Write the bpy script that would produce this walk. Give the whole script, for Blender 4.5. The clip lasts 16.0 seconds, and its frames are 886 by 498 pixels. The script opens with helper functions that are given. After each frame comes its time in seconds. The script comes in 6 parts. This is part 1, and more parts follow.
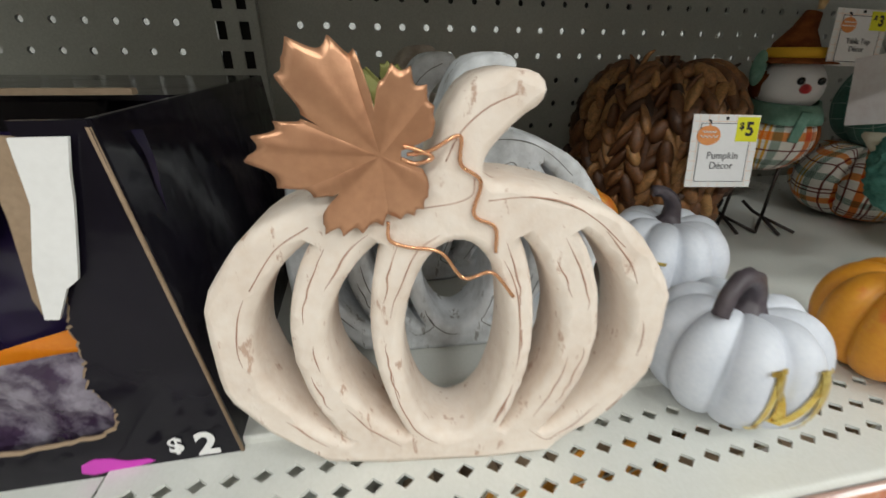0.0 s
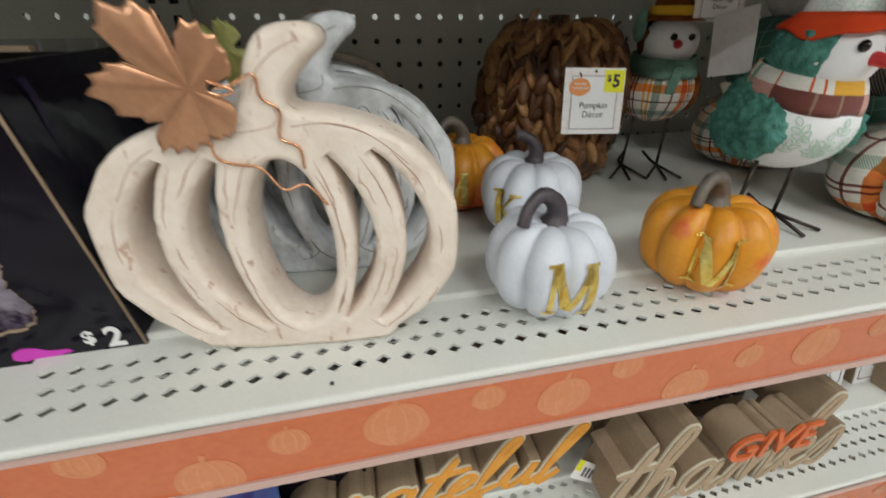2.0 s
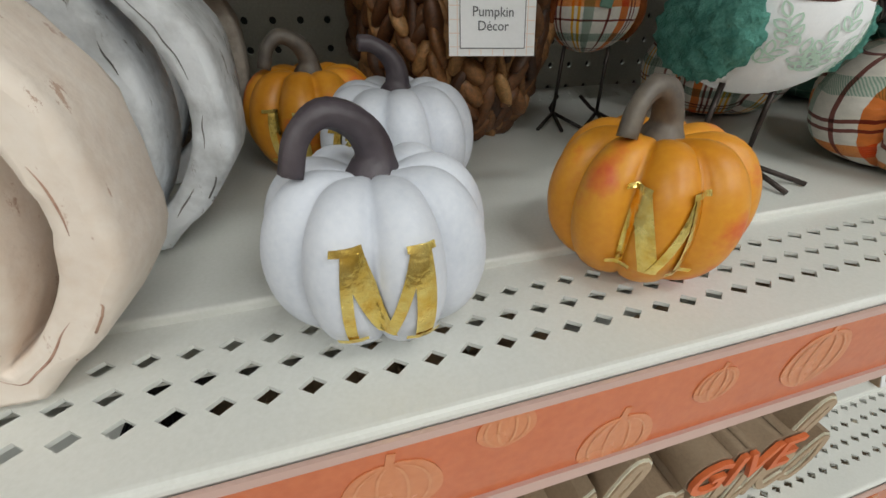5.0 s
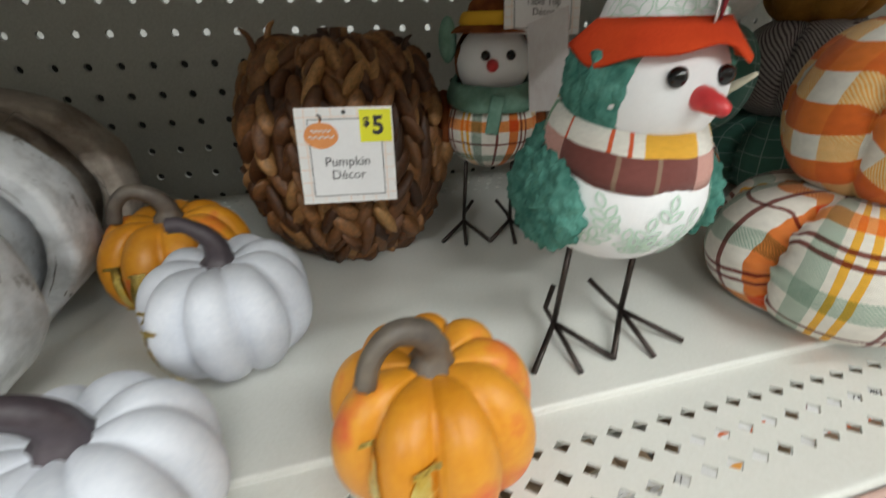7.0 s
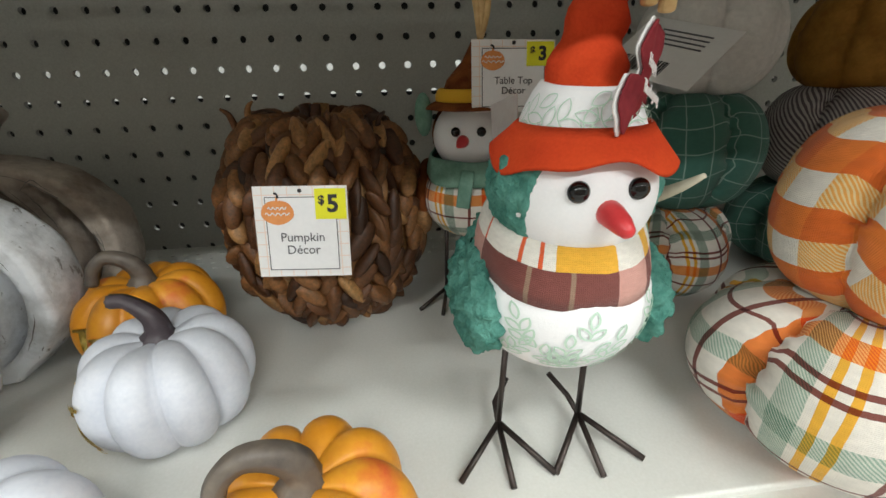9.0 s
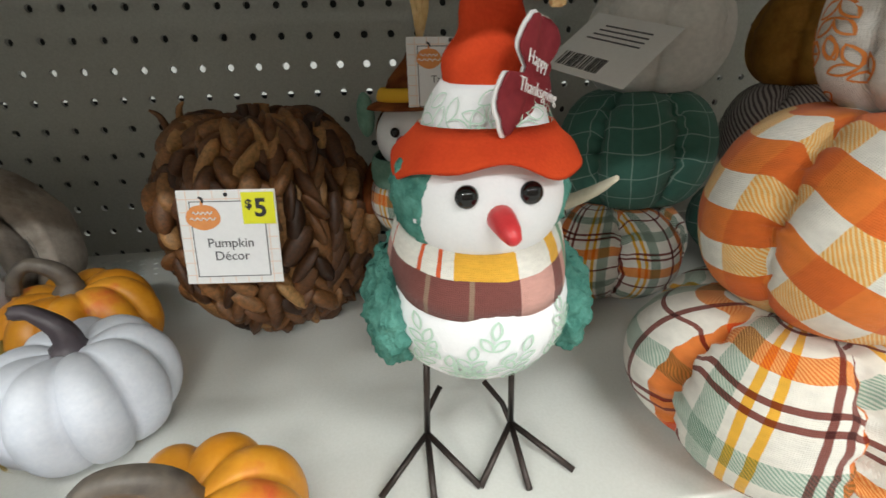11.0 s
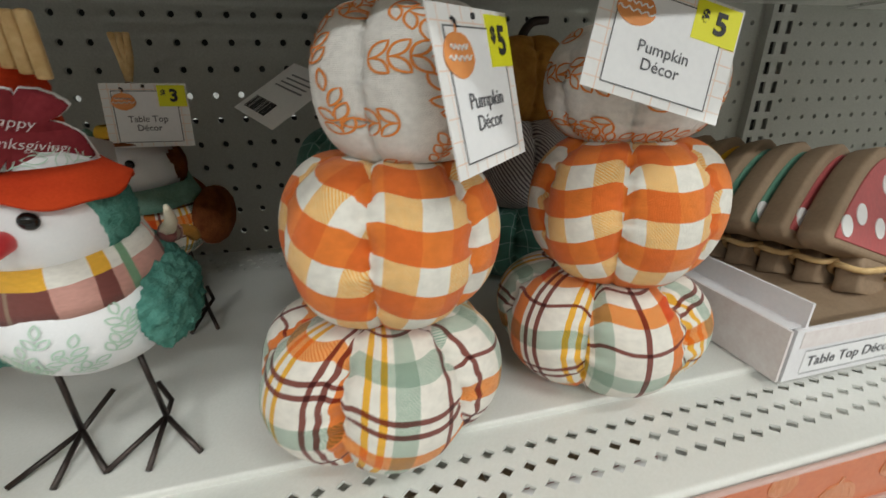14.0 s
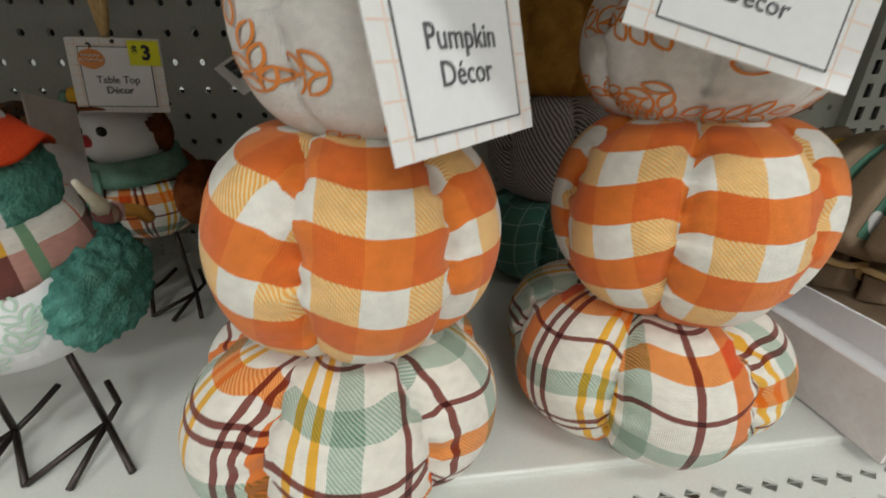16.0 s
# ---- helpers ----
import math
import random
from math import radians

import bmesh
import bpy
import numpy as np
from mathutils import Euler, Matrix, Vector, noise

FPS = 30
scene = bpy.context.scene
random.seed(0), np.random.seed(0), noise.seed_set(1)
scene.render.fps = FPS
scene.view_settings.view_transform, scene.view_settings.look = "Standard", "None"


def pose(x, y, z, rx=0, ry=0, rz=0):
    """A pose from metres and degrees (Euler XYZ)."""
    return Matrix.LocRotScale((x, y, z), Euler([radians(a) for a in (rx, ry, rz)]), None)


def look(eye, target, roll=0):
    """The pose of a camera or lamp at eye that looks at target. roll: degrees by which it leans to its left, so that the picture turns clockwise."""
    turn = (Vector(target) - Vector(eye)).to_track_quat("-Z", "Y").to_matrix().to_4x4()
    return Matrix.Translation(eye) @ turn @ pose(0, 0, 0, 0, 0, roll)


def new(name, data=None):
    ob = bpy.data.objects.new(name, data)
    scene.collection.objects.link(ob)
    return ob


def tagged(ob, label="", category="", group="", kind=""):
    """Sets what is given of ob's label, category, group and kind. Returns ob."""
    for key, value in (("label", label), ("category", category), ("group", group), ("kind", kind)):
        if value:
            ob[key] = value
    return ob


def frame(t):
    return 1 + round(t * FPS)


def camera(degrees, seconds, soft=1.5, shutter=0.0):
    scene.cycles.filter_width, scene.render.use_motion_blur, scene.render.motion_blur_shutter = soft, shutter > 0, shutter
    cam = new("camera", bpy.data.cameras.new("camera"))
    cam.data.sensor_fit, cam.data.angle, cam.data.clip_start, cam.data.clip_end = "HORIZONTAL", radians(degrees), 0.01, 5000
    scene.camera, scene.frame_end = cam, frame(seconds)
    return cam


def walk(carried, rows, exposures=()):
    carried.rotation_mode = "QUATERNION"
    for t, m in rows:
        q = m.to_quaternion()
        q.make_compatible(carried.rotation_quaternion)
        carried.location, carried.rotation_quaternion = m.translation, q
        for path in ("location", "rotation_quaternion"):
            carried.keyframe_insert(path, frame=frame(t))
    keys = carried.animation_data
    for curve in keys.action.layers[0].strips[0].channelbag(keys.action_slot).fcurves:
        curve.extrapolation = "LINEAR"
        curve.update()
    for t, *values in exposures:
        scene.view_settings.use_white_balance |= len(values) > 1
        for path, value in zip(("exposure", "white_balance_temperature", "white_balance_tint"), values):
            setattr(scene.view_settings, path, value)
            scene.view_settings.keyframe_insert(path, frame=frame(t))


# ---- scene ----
cam = camera(94.4, 16.0, shutter=0.5)
PATH = [
    (0, (-0.072, -0.098, 1.455), (0.278, 1.671, 0.591), 0.7),
    (0.5, (-0.063, -0.124, 1.454), (0.287, 1.631, 0.563), 0.3),
    (1, (-0.048, -0.144, 1.458), (0.312, 1.598, 0.544), 0.1),
    (1.5, (-0.035, -0.156, 1.461), (0.332, 1.569, 0.518), 0.1),
    (2, (-0.013, -0.16, 1.453), (0.367, 1.538, 0.467), 0.1),
    (2.5, (0.022, -0.154, 1.418), (0.429, 1.504, 0.376), 0.1),
    (3, (0.051, -0.158, 1.409), (0.478, 1.461, 0.316), 0.4),
    (3.5, (0.073, -0.134, 1.406), (0.509, 1.47, 0.295), 0.6),
    (6, (0.085, -0.088, 1.397), (0.606, 1.547, 0.369), -0.2),
    (6.5, (0.131, -0.089, 1.427), (0.584, 1.545, 0.366), -0.7),
    (7, (0.18, -0.072, 1.455), (0.605, 1.631, 0.495), -1.1),
    (7.5, (0.211, -0.068, 1.465), (0.56, 1.688, 0.572), -1.1),
    (8, (0.223, -0.065, 1.472), (0.487, 1.733, 0.637), -1.2),
    (10.5, (0.264, -0.064, 1.475), (0.44, 1.76, 0.674), -1.8),
    (11, (0.273, -0.061, 1.473), (0.488, 1.754, 0.661), -1.9),
    (11.5, (0.279, -0.068, 1.471), (0.583, 1.729, 0.647), -1.7),
    (12, (0.281, -0.088, 1.466), (0.713, 1.684, 0.644), -1.6),
    (12.5, (0.307, -0.123, 1.463), (0.831, 1.627, 0.648), -1.6),
    (13, (0.333, -0.147, 1.465), (0.883, 1.606, 0.674), -1.5),
    (13.5, (0.389, -0.141, 1.473), (0.898, 1.637, 0.711), -1.4),
    (14, (0.432, -0.13, 1.483), (0.863, 1.678, 0.743), -1.2),
    (14.5, (0.452, -0.118, 1.489), (0.802, 1.711, 0.758), -1.1),
    (15, (0.465, -0.103, 1.49), (0.763, 1.735, 0.76), -1.1),
    (15.5, (0.475, -0.088, 1.485), (0.728, 1.745, 0.726), -0.8),
    (16, (0.468, -0.085, 1.472), (0.674, 1.733, 0.665), -0.2),
]
EXPOSURES = [(0, 0.12), (1.5, 0.0), (3, -0.10), (3.7, -0.12), (6, -0.12), (6.5, 0.0), (7, 0.30), (8, 0.55), (11, 0.6), (12.5, 0.2), (13, 0.08), (14.5, 0.02), (16, -0.03)]
walk(cam, [(t, look(eye, target, roll)) for t, eye, target, roll in PATH], EXPOSURES)
# ---------------- world, light ----------------
world = bpy.data.worlds.new("store_world")
scene.world = world
world.use_nodes = True
world.node_tree.nodes["Background"].inputs[0].default_value = (0.9, 0.95, 1.0, 1)
world.node_tree.nodes["Background"].inputs[1].default_value = 0.012


def tube_light(x, y, z, lx, ly, watts):
    data = bpy.data.lights.new("ceiling_tube", "AREA")
    data.shape, data.size, data.size_y, data.energy = "RECTANGLE", lx, ly, watts
    data.color = (0.965, 1.0, 0.975)
    ob = new("ceiling_tube_light", data)
    ob.location = (x, y, z)
    return ob


for lx0, near, far in ((-2.0, 13, 52), (0.85, 16, 55), (3.1, 16, 40)):
    tube_light(lx0, -1.15, 3.35, 1.2, 0.16, near)
    tube_light(lx0, -2.9, 3.35, 1.2, 0.16, far)
tube_light(0.45, 1.7, 3.35, 1.2, 0.16, 30)


# ---------------- materials ----------------
def mat(name, rough=0.6, metal=0.0, color=(0.8, 0.8, 0.8), spec=0.5):
    m = bpy.data.materials.new(name)
    m.use_nodes = True
    b = m.node_tree.nodes["Principled BSDF"]
    b.inputs["Base Color"].default_value = (*color, 1)
    b.inputs["Roughness"].default_value = rough
    b.inputs["Metallic"].default_value = metal
    b.inputs["Specular IOR Level"].default_value = spec
    return m, m.node_tree.nodes, m.node_tree.links, b


def nd(nodes, kind, **kw):
    n = nodes.new(kind)
    for k, v in kw.items():
        if k.startswith("i_"):
            key = k[2:]
            n.inputs[int(key) if key.isdigit() else key].default_value = v
        else:
            setattr(n, k, v)
    return n


def ramp(nodes, stops, interp="LINEAR"):
    r = nodes.new("ShaderNodeValToRGB")
    r.color_ramp.interpolation = interp
    el = r.color_ramp.elements
    while len(el) < len(stops):
        el.new(0.5)
    for e, (p, c) in zip(el, stops):
        e.position, e.color = p, (*c, 1)
    return r


def noise_mat(name, c1, c2, scale=30, rough=0.6, metal=0.0, bump=0.2, fine=400, spec=0.5, contrast=(0.35, 0.65), bdist=0.001, c3=None):
    """Two-scale mottled paint, cloth or wood: large patches and fine grain with relief."""
    m, N, L, b = mat(name, rough, metal, c1, spec)
    tc = nd(N, "ShaderNodeTexCoord")
    n1 = nd(N, "ShaderNodeTexNoise", i_Scale=scale, i_Detail=6.0, i_Roughness=0.6)
    n2 = nd(N, "ShaderNodeTexNoise", i_Scale=fine, i_Detail=3.0)
    L.new(tc.outputs["Object"], n1.inputs["Vector"])
    L.new(tc.outputs["Object"], n2.inputs["Vector"])
    stops = [(contrast[0], c1), (contrast[1], c2)] + ([(min(1.0, contrast[1] + 0.12), c3)] if c3 else [])
    r = ramp(N, stops)
    L.new(n1.outputs["Fac"], r.inputs["Fac"])
    mx = nd(N, "ShaderNodeMix", data_type="RGBA", blend_type="OVERLAY")
    mx.inputs[0].default_value = 0.25
    L.new(r.outputs["Color"], mx.inputs[6])
    L.new(n2.outputs["Color"], mx.inputs[7])
    bw = nd(N, "ShaderNodeRGBToBW")
    L.new(n2.outputs["Color"], bw.inputs[0])
    L.new(bw.outputs[0], mx.inputs[7])
    L.new(mx.outputs[2], b.inputs["Base Color"])
    bp = nd(N, "ShaderNodeBump", i_Strength=bump, i_Distance=bdist)
    L.new(n2.outputs["Fac"], bp.inputs["Height"])
    L.new(bp.outputs["Normal"], b.inputs["Normal"])
    rr = nd(N, "ShaderNodeMapRange")
    rr.inputs[3].default_value, rr.inputs[4].default_value = max(0.02, rough - 0.08), min(1, rough + 0.1)
    L.new(n1.outputs["Fac"], rr.inputs[0])
    L.new(rr.outputs[0], b.inputs["Roughness"])
    return m


def cloth_uv(name, build, bump=0.35, weave=0.0007):
    """Printed cotton: build(N, L, u, v) gives the colour socket from cloth coordinates in metres; woven relief on top."""
    m, N, L, b = mat(name, 0.85, 0.0, (0.8, 0.8, 0.8), 0.2)
    uv = nd(N, "ShaderNodeUVMap")
    sep = nd(N, "ShaderNodeSeparateXYZ")
    wob = nd(N, "ShaderNodeTexNoise", i_Scale=60.0, i_Detail=2.0)
    L.new(uv.outputs[0], wob.inputs["Vector"])
    add = nd(N, "ShaderNodeVectorMath", operation="MULTIPLY_ADD")
    add.inputs[1].default_value = (0.0022, 0.0022, 0)
    L.new(wob.outputs["Color"], add.inputs[0])
    L.new(uv.outputs[0], add.inputs[2])
    L.new(add.outputs[0], sep.inputs[0])
    col = build(N, L, sep.outputs[0], sep.outputs[1])
    dirt = nd(N, "ShaderNodeTexNoise", i_Scale=25.0, i_Detail=4.0)
    dr = ramp(N, [(0.3, (0.88, 0.88, 0.88)), (0.65, (1, 1, 1))])
    L.new(dirt.outputs["Fac"], dr.inputs["Fac"])
    mu = nd(N, "ShaderNodeMix", data_type="RGBA", blend_type="MULTIPLY")
    mu.inputs[0].default_value = 1.0
    L.new(col, mu.inputs[6])
    L.new(dr.outputs["Color"], mu.inputs[7])
    L.new(mu.outputs[2], b.inputs["Base Color"])
    w1 = nd(N, "ShaderNodeMath", operation="MULTIPLY", i_1=2 * math.pi / weave)
    w2 = nd(N, "ShaderNodeMath", operation="MULTIPLY", i_1=2 * math.pi / weave)
    L.new(sep.outputs[0], w1.inputs[0])
    L.new(sep.outputs[1], w2.inputs[0])
    s1, s2 = nd(N, "ShaderNodeMath", operation="SINE"), nd(N, "ShaderNodeMath", operation="SINE")
    L.new(w1.outputs[0], s1.inputs[0])
    L.new(w2.outputs[0], s2.inputs[0])
    sm = nd(N, "ShaderNodeMath", operation="ADD")
    L.new(s1.outputs[0], sm.inputs[0])
    L.new(s2.outputs[0], sm.inputs[1])
    wr = nd(N, "ShaderNodeTexNoise", i_Scale=90.0, i_Detail=3.0)
    sm2 = nd(N, "ShaderNodeMath", operation="MULTIPLY_ADD", i_1=9.0)
    L.new(wr.outputs["Fac"], sm2.inputs[0])
    L.new(sm.outputs[0], sm2.inputs[2])
    bp = nd(N, "ShaderNodeBump", i_Strength=bump, i_Distance=0.0004)
    L.new(sm2.outputs[0], bp.inputs["Height"])
    L.new(bp.outputs["Normal"], b.inputs["Normal"])
    b.inputs["Sheen Weight"].default_value = 0.15
    return m


def bands(N, L, coord, period, stops, offset=0.0):
    """Colour stripes across a cloth coordinate, repeating every period metres."""
    a = nd(N, "ShaderNodeMath", operation="MULTIPLY_ADD", i_1=1.0 / period, i_2=offset)
    L.new(coord, a.inputs[0])
    f = nd(N, "ShaderNodeMath", operation="FRACT")
    L.new(a.outputs[0], f.inputs[0])
    r = ramp(N, stops, "CONSTANT")
    L.new(f.outputs[0], r.inputs["Fac"])
    return r.outputs["Color"]


def mul(N, L, a, c):
    mx = nd(N, "ShaderNodeMix", data_type="RGBA", blend_type="MULTIPLY")
    mx.inputs[0].default_value = 1.0
    L.new(a, mx.inputs[6])
    L.new(c, mx.inputs[7])
    return mx.outputs[2]


def hatch(N, L, u, v, period, amount=0.5):
    """Diagonal twill lines: 0 or 1."""
    s = nd(N, "ShaderNodeMath", operation="ADD")
    L.new(u, s.inputs[0])
    L.new(v, s.inputs[1])
    a = nd(N, "ShaderNodeMath", operation="MULTIPLY", i_1=1.0 / period)
    L.new(s.outputs[0], a.inputs[0])
    f = nd(N, "ShaderNodeMath", operation="FRACT")
    L.new(a.outputs[0], f.inputs[0])
    c = nd(N, "ShaderNodeMath", operation="LESS_THAN", i_1=amount)
    L.new(f.outputs[0], c.inputs[0])
    return c.outputs[0]


W = (0.82, 0.79, 0.72)
SAGE, RUST, GOLD, WINE, PEACH = (0.30, 0.43, 0.34), (0.74, 0.21, 0.045), (0.82, 0.44, 0.05), (0.22, 0.075, 0.06), (0.86, 0.48, 0.17)


def plaid_build(k=1.0, sage=SAGE):
    """Large tartan: stripe edges in metres across and up the cloth, k scales them."""
    def stops(edges, period):
        return [(e / period, c) for e, c in edges]

    def build(N, L, u, v):
        pu, pv = 0.093, 0.082
        su = stops([(0.0, RUST), (0.011, W), (0.0140, WINE), (0.0170, W), (0.0205, WINE), (0.0235, W), (0.0370, GOLD), (0.0403, W), (0.0442, GOLD), (0.0475, W), (0.0505, sage), (0.0615, W), (0.0770, WINE), (0.0800, W)], pu)
        sv = stops([(0.0, RUST), (0.011, W), (0.0200, WINE), (0.0226, W), (0.0260, WINE), (0.0286, W), (0.0420, sage), (0.0530, W), (0.0670, WINE), (0.0695, W)], pv)
        pale = tuple(0.42 * a + 0.58 * b for a, b in zip(sage, W))
        soft = lambda st: [(q, pale if c == sage else (0.86, 0.40, 0.13) if c == RUST and st is sv else c) for q, c in st]
        h = hatch(N, L, u, v, 0.0017, 0.52)
        cols = []
        for coord, st, period in ((u, su, pu), (v, sv, pv)):
            full, lite = bands(N, L, coord, period * k, st), bands(N, L, coord, period * k, soft(st))
            mx = nd(N, "ShaderNodeMix", data_type="RGBA")
            L.new(h, mx.inputs[0])
            L.new(lite, mx.inputs[6])
            L.new(full, mx.inputs[7])
            cols.append(mx.outputs[2])
        out = mul(N, L, cols[0], cols[1])
        br = nd(N, "ShaderNodeMix", data_type="RGBA", blend_type="MULTIPLY")
        br.inputs[0].default_value = 1.0
        br.clamp_result = True
        L.new(out, br.inputs[6])
        br.inputs[7].default_value = (1.22, 1.25, 1.36, 1)
        return br.outputs[2]
    return build


def gingham_build(N, L, u, v):
    vb = bands(N, L, v, 0.0275, [(0.0, (1, 1, 1)), (0.52, (0, 0, 0))])
    ub = bands(N, L, u, 0.0285, [(0.0, (1, 1, 1)), (0.5, (0, 0, 0))])
    h = hatch(N, L, u, v, 0.0017, 0.55)
    pe = nd(N, "ShaderNodeMix", data_type="RGBA")
    L.new(h, pe.inputs[0])
    pe.inputs[6].default_value, pe.inputs[7].default_value = (0.86, 0.66, 0.36, 1), (0.85, 0.42, 0.10, 1)
    row = nd(N, "ShaderNodeMix", data_type="RGBA")
    L.new(ub, row.inputs[0])
    L.new(pe.outputs[2], row.inputs[7])
    row.inputs[6].default_value = (*W, 1)
    org = nd(N, "ShaderNodeMix", data_type="RGBA")
    L.new(ub, org.inputs[0])
    org.inputs[6].default_value, org.inputs[7].default_value = (0.80, 0.21, 0.035, 1), (0.74, 0.155, 0.025, 1)
    out = nd(N, "ShaderNodeMix", data_type="RGBA")
    L.new(vb, out.inputs[0])
    L.new(row.outputs[2], out.inputs[6])
    L.new(org.outputs[2], out.inputs[7])
    return out.outputs[2]


def grid_build(base, line, p=0.016, w=0.05):
    def build(N, L, u, v):
        a = bands(N, L, u, p, [(0.0, line), (w, base)])
        c = bands(N, L, v, p, [(0.0, line), (w, base)])
        mx = nd(N, "ShaderNodeMix", data_type="RGBA", blend_type="LIGHTEN")
        mx.inputs[0].default_value = 1.0
        L.new(a, mx.inputs[6])
        L.new(c, mx.inputs[7])
        return mx.outputs[2]
    return build


def plain_build(c):
    def build(N, L, u, v):
        r = nd(N, "ShaderNodeRGB")
        r.outputs[0].default_value = (*c, 1)
        return r.outputs[0]
    return build


def herring_build(N, L, u, v):
    h = hatch(N, L, u, v, 0.004, 0.5)
    mx = nd(N, "ShaderNodeMix", data_type="RGBA")
    L.new(h, mx.inputs[0])
    mx.inputs[6].default_value, mx.inputs[7].default_value = (0.62, 0.58, 0.56, 1), (0.16, 0.13, 0.15, 1)
    return mx.outputs[2]


M_SHELF = noise_mat("shelf_enamel", (0.69, 0.695, 0.655), (0.74, 0.74, 0.70), 6, 0.32, bump=0.03, fine=700)
M_PEG = noise_mat("pegboard_enamel", (0.48, 0.487, 0.445), (0.51, 0.517, 0.475), 5, 0.42, bump=0.05, fine=600)
# near-black for stand-in shade behind openings, also dark lettering and the speck
M_DARK = noise_mat("near_black_shade_and_marks", (0.03, 0.03, 0.03), (0.05, 0.05, 0.05), 4, 0.8)
M_TICKET = noise_mat("ticket_orange", (0.60, 0.155, 0.06), (0.63, 0.17, 0.066), 8, 0.22, bump=0.0, fine=300)
M_TICKET_P = noise_mat("ticket_print", (0.66, 0.235, 0.100), (0.69, 0.255, 0.112), 30, 0.25, bump=0.0)
M_TICKET_L = noise_mat("ticket_line", (0.72, 0.30, 0.14), (0.74, 0.32, 0.15), 30, 0.25, bump=0.0)
M_PLASTIC = mat("clear_rail", 0.15, 0.0, (0.56, 0.38, 0.33))[0]
M_FLOOR = noise_mat("floor_tile", (0.50, 0.49, 0.46), (0.58, 0.57, 0.54), 3, 0.3, bump=0.02)
M_WALL = noise_mat("store_wall", (0.62, 0.62, 0.60), (0.68, 0.68, 0.66), 2, 0.8)
# wall colour kept dark like goods, to dim reflections in the glossy box
M_WALL_DIM = noise_mat("dimmed_store_wall", (0.16, 0.13, 0.11), (0.30, 0.26, 0.22), 3, 0.7, c3=(0.12, 0.10, 0.16))
M_CEIL = noise_mat("ceiling_tile", (0.75, 0.75, 0.73), (0.8, 0.8, 0.78), 5, 0.9, bump=0.3, fine=200)
M_WPUMP = noise_mat("white_resin", (0.61, 0.64, 0.71), (0.72, 0.745, 0.82), 40, 0.5, bump=0.12, fine=500, bdist=0.0006)
M_OPUMP = noise_mat("orange_resin", (0.66, 0.25, 0.012), (0.74, 0.31, 0.025), 24, 0.40, bump=0.10, fine=400, c3=(0.67, 0.11, 0.03), contrast=(0.32, 0.51), bdist=0.0006)
M_STEM = noise_mat("purple_grey_stem", (0.045, 0.034, 0.043), (0.085, 0.068, 0.078), 60, 0.42, bump=0.3, fine=300)
M_STEM2 = noise_mat("grey_brown_stem", (0.075, 0.063, 0.058), (0.17, 0.14, 0.11), 60, 0.45, bump=0.3, fine=300)
M_GOLD = noise_mat("gold_foil", (0.78, 0.52, 0.10), (0.95, 0.78, 0.28), 160, 0.24, 1.0, bump=0.5, fine=260, bdist=0.001)
M_COPPER = noise_mat("copper_leaf", (0.52, 0.26, 0.145), (0.60, 0.32, 0.19), 20, 0.33, 0.75, bump=0.1, fine=300)
M_COPWIRE = mat("copper_wire", 0.25, 1.0, (0.80, 0.42, 0.24))[0]
M_OLIVE = noise_mat("olive_leaf", (0.19, 0.19, 0.05), (0.27, 0.26, 0.08), 40, 0.4, 0.3)
M_BLACKW = noise_mat("bronze_wire", (0.035, 0.028, 0.025), (0.06, 0.045, 0.04), 80, 0.38, 0.6, bump=0.1)
M_CARD = noise_mat("tag_card", (0.78, 0.77, 0.76), (0.81, 0.80, 0.79), 30, 0.5, bump=0.03)
M_CARDIN = noise_mat("tag_panel", (0.80, 0.80, 0.81), (0.82, 0.82, 0.83), 30, 0.45, bump=0.02)
M_YELLOW = mat("tag_yellow", 0.45, 0, (0.80, 0.78, 0.015))[0]
M_INK = mat("black_ink", 0.5, 0, (0.02, 0.02, 0.022))[0]
M_GREYINK = mat("grey_ink", 0.5, 0, (0.10, 0.10, 0.11))[0]
M_TAGPUMP = noise_mat("tag_pumpkin_orange", (0.72, 0.26, 0.07), (0.76, 0.30, 0.09), 60, 0.5, bump=0.0)
M_PINKLINE = mat("tag_pink_lines", 0.5, 0, (0.80, 0.62, 0.52))[0]
M_WHITE = noise_mat("white_felt", (0.80, 0.81, 0.83), (0.86, 0.86, 0.87), 30, 0.9, bump=0.25, fine=900, spec=0.1, bdist=0.0004)
M_TEAL = noise_mat("teal_fleece", (0.055, 0.185, 0.15), (0.12, 0.32, 0.265), 150, 0.95, bump=0.7, fine=700, spec=0.1, bdist=0.002)
M_HAT = noise_mat("orange_felt", (0.56, 0.050, 0.016), (0.66, 0.072, 0.020), 40, 0.9, bump=0.4, fine=900, spec=0.1, bdist=0.0006)
M_RED = noise_mat("red_beak", (0.55, 0.03, 0.035), (0.66, 0.055, 0.06), 50, 0.3, bump=0.05)
M_EYE = mat("black_eye", 0.06, 0, (0.004, 0.004, 0.004))[0]
M_RUSTY = noise_mat("rust_cord_velvet", (0.13, 0.035, 0.012), (0.24, 0.075, 0.022), 90, 0.9, bump=0.5, fine=500, spec=0.1, bdist=0.001)
M_SEAGREEN = noise_mat("sage_scarf", (0.10, 0.21, 0.16), (0.20, 0.34, 0.27), 60, 0.9, bump=0.4, fine=600, spec=0.1)
M_CREAM = noise_mat("cream_felt", (0.62, 0.57, 0.44), (0.70, 0.66, 0.54), 40, 0.9, bump=0.3, spec=0.1)
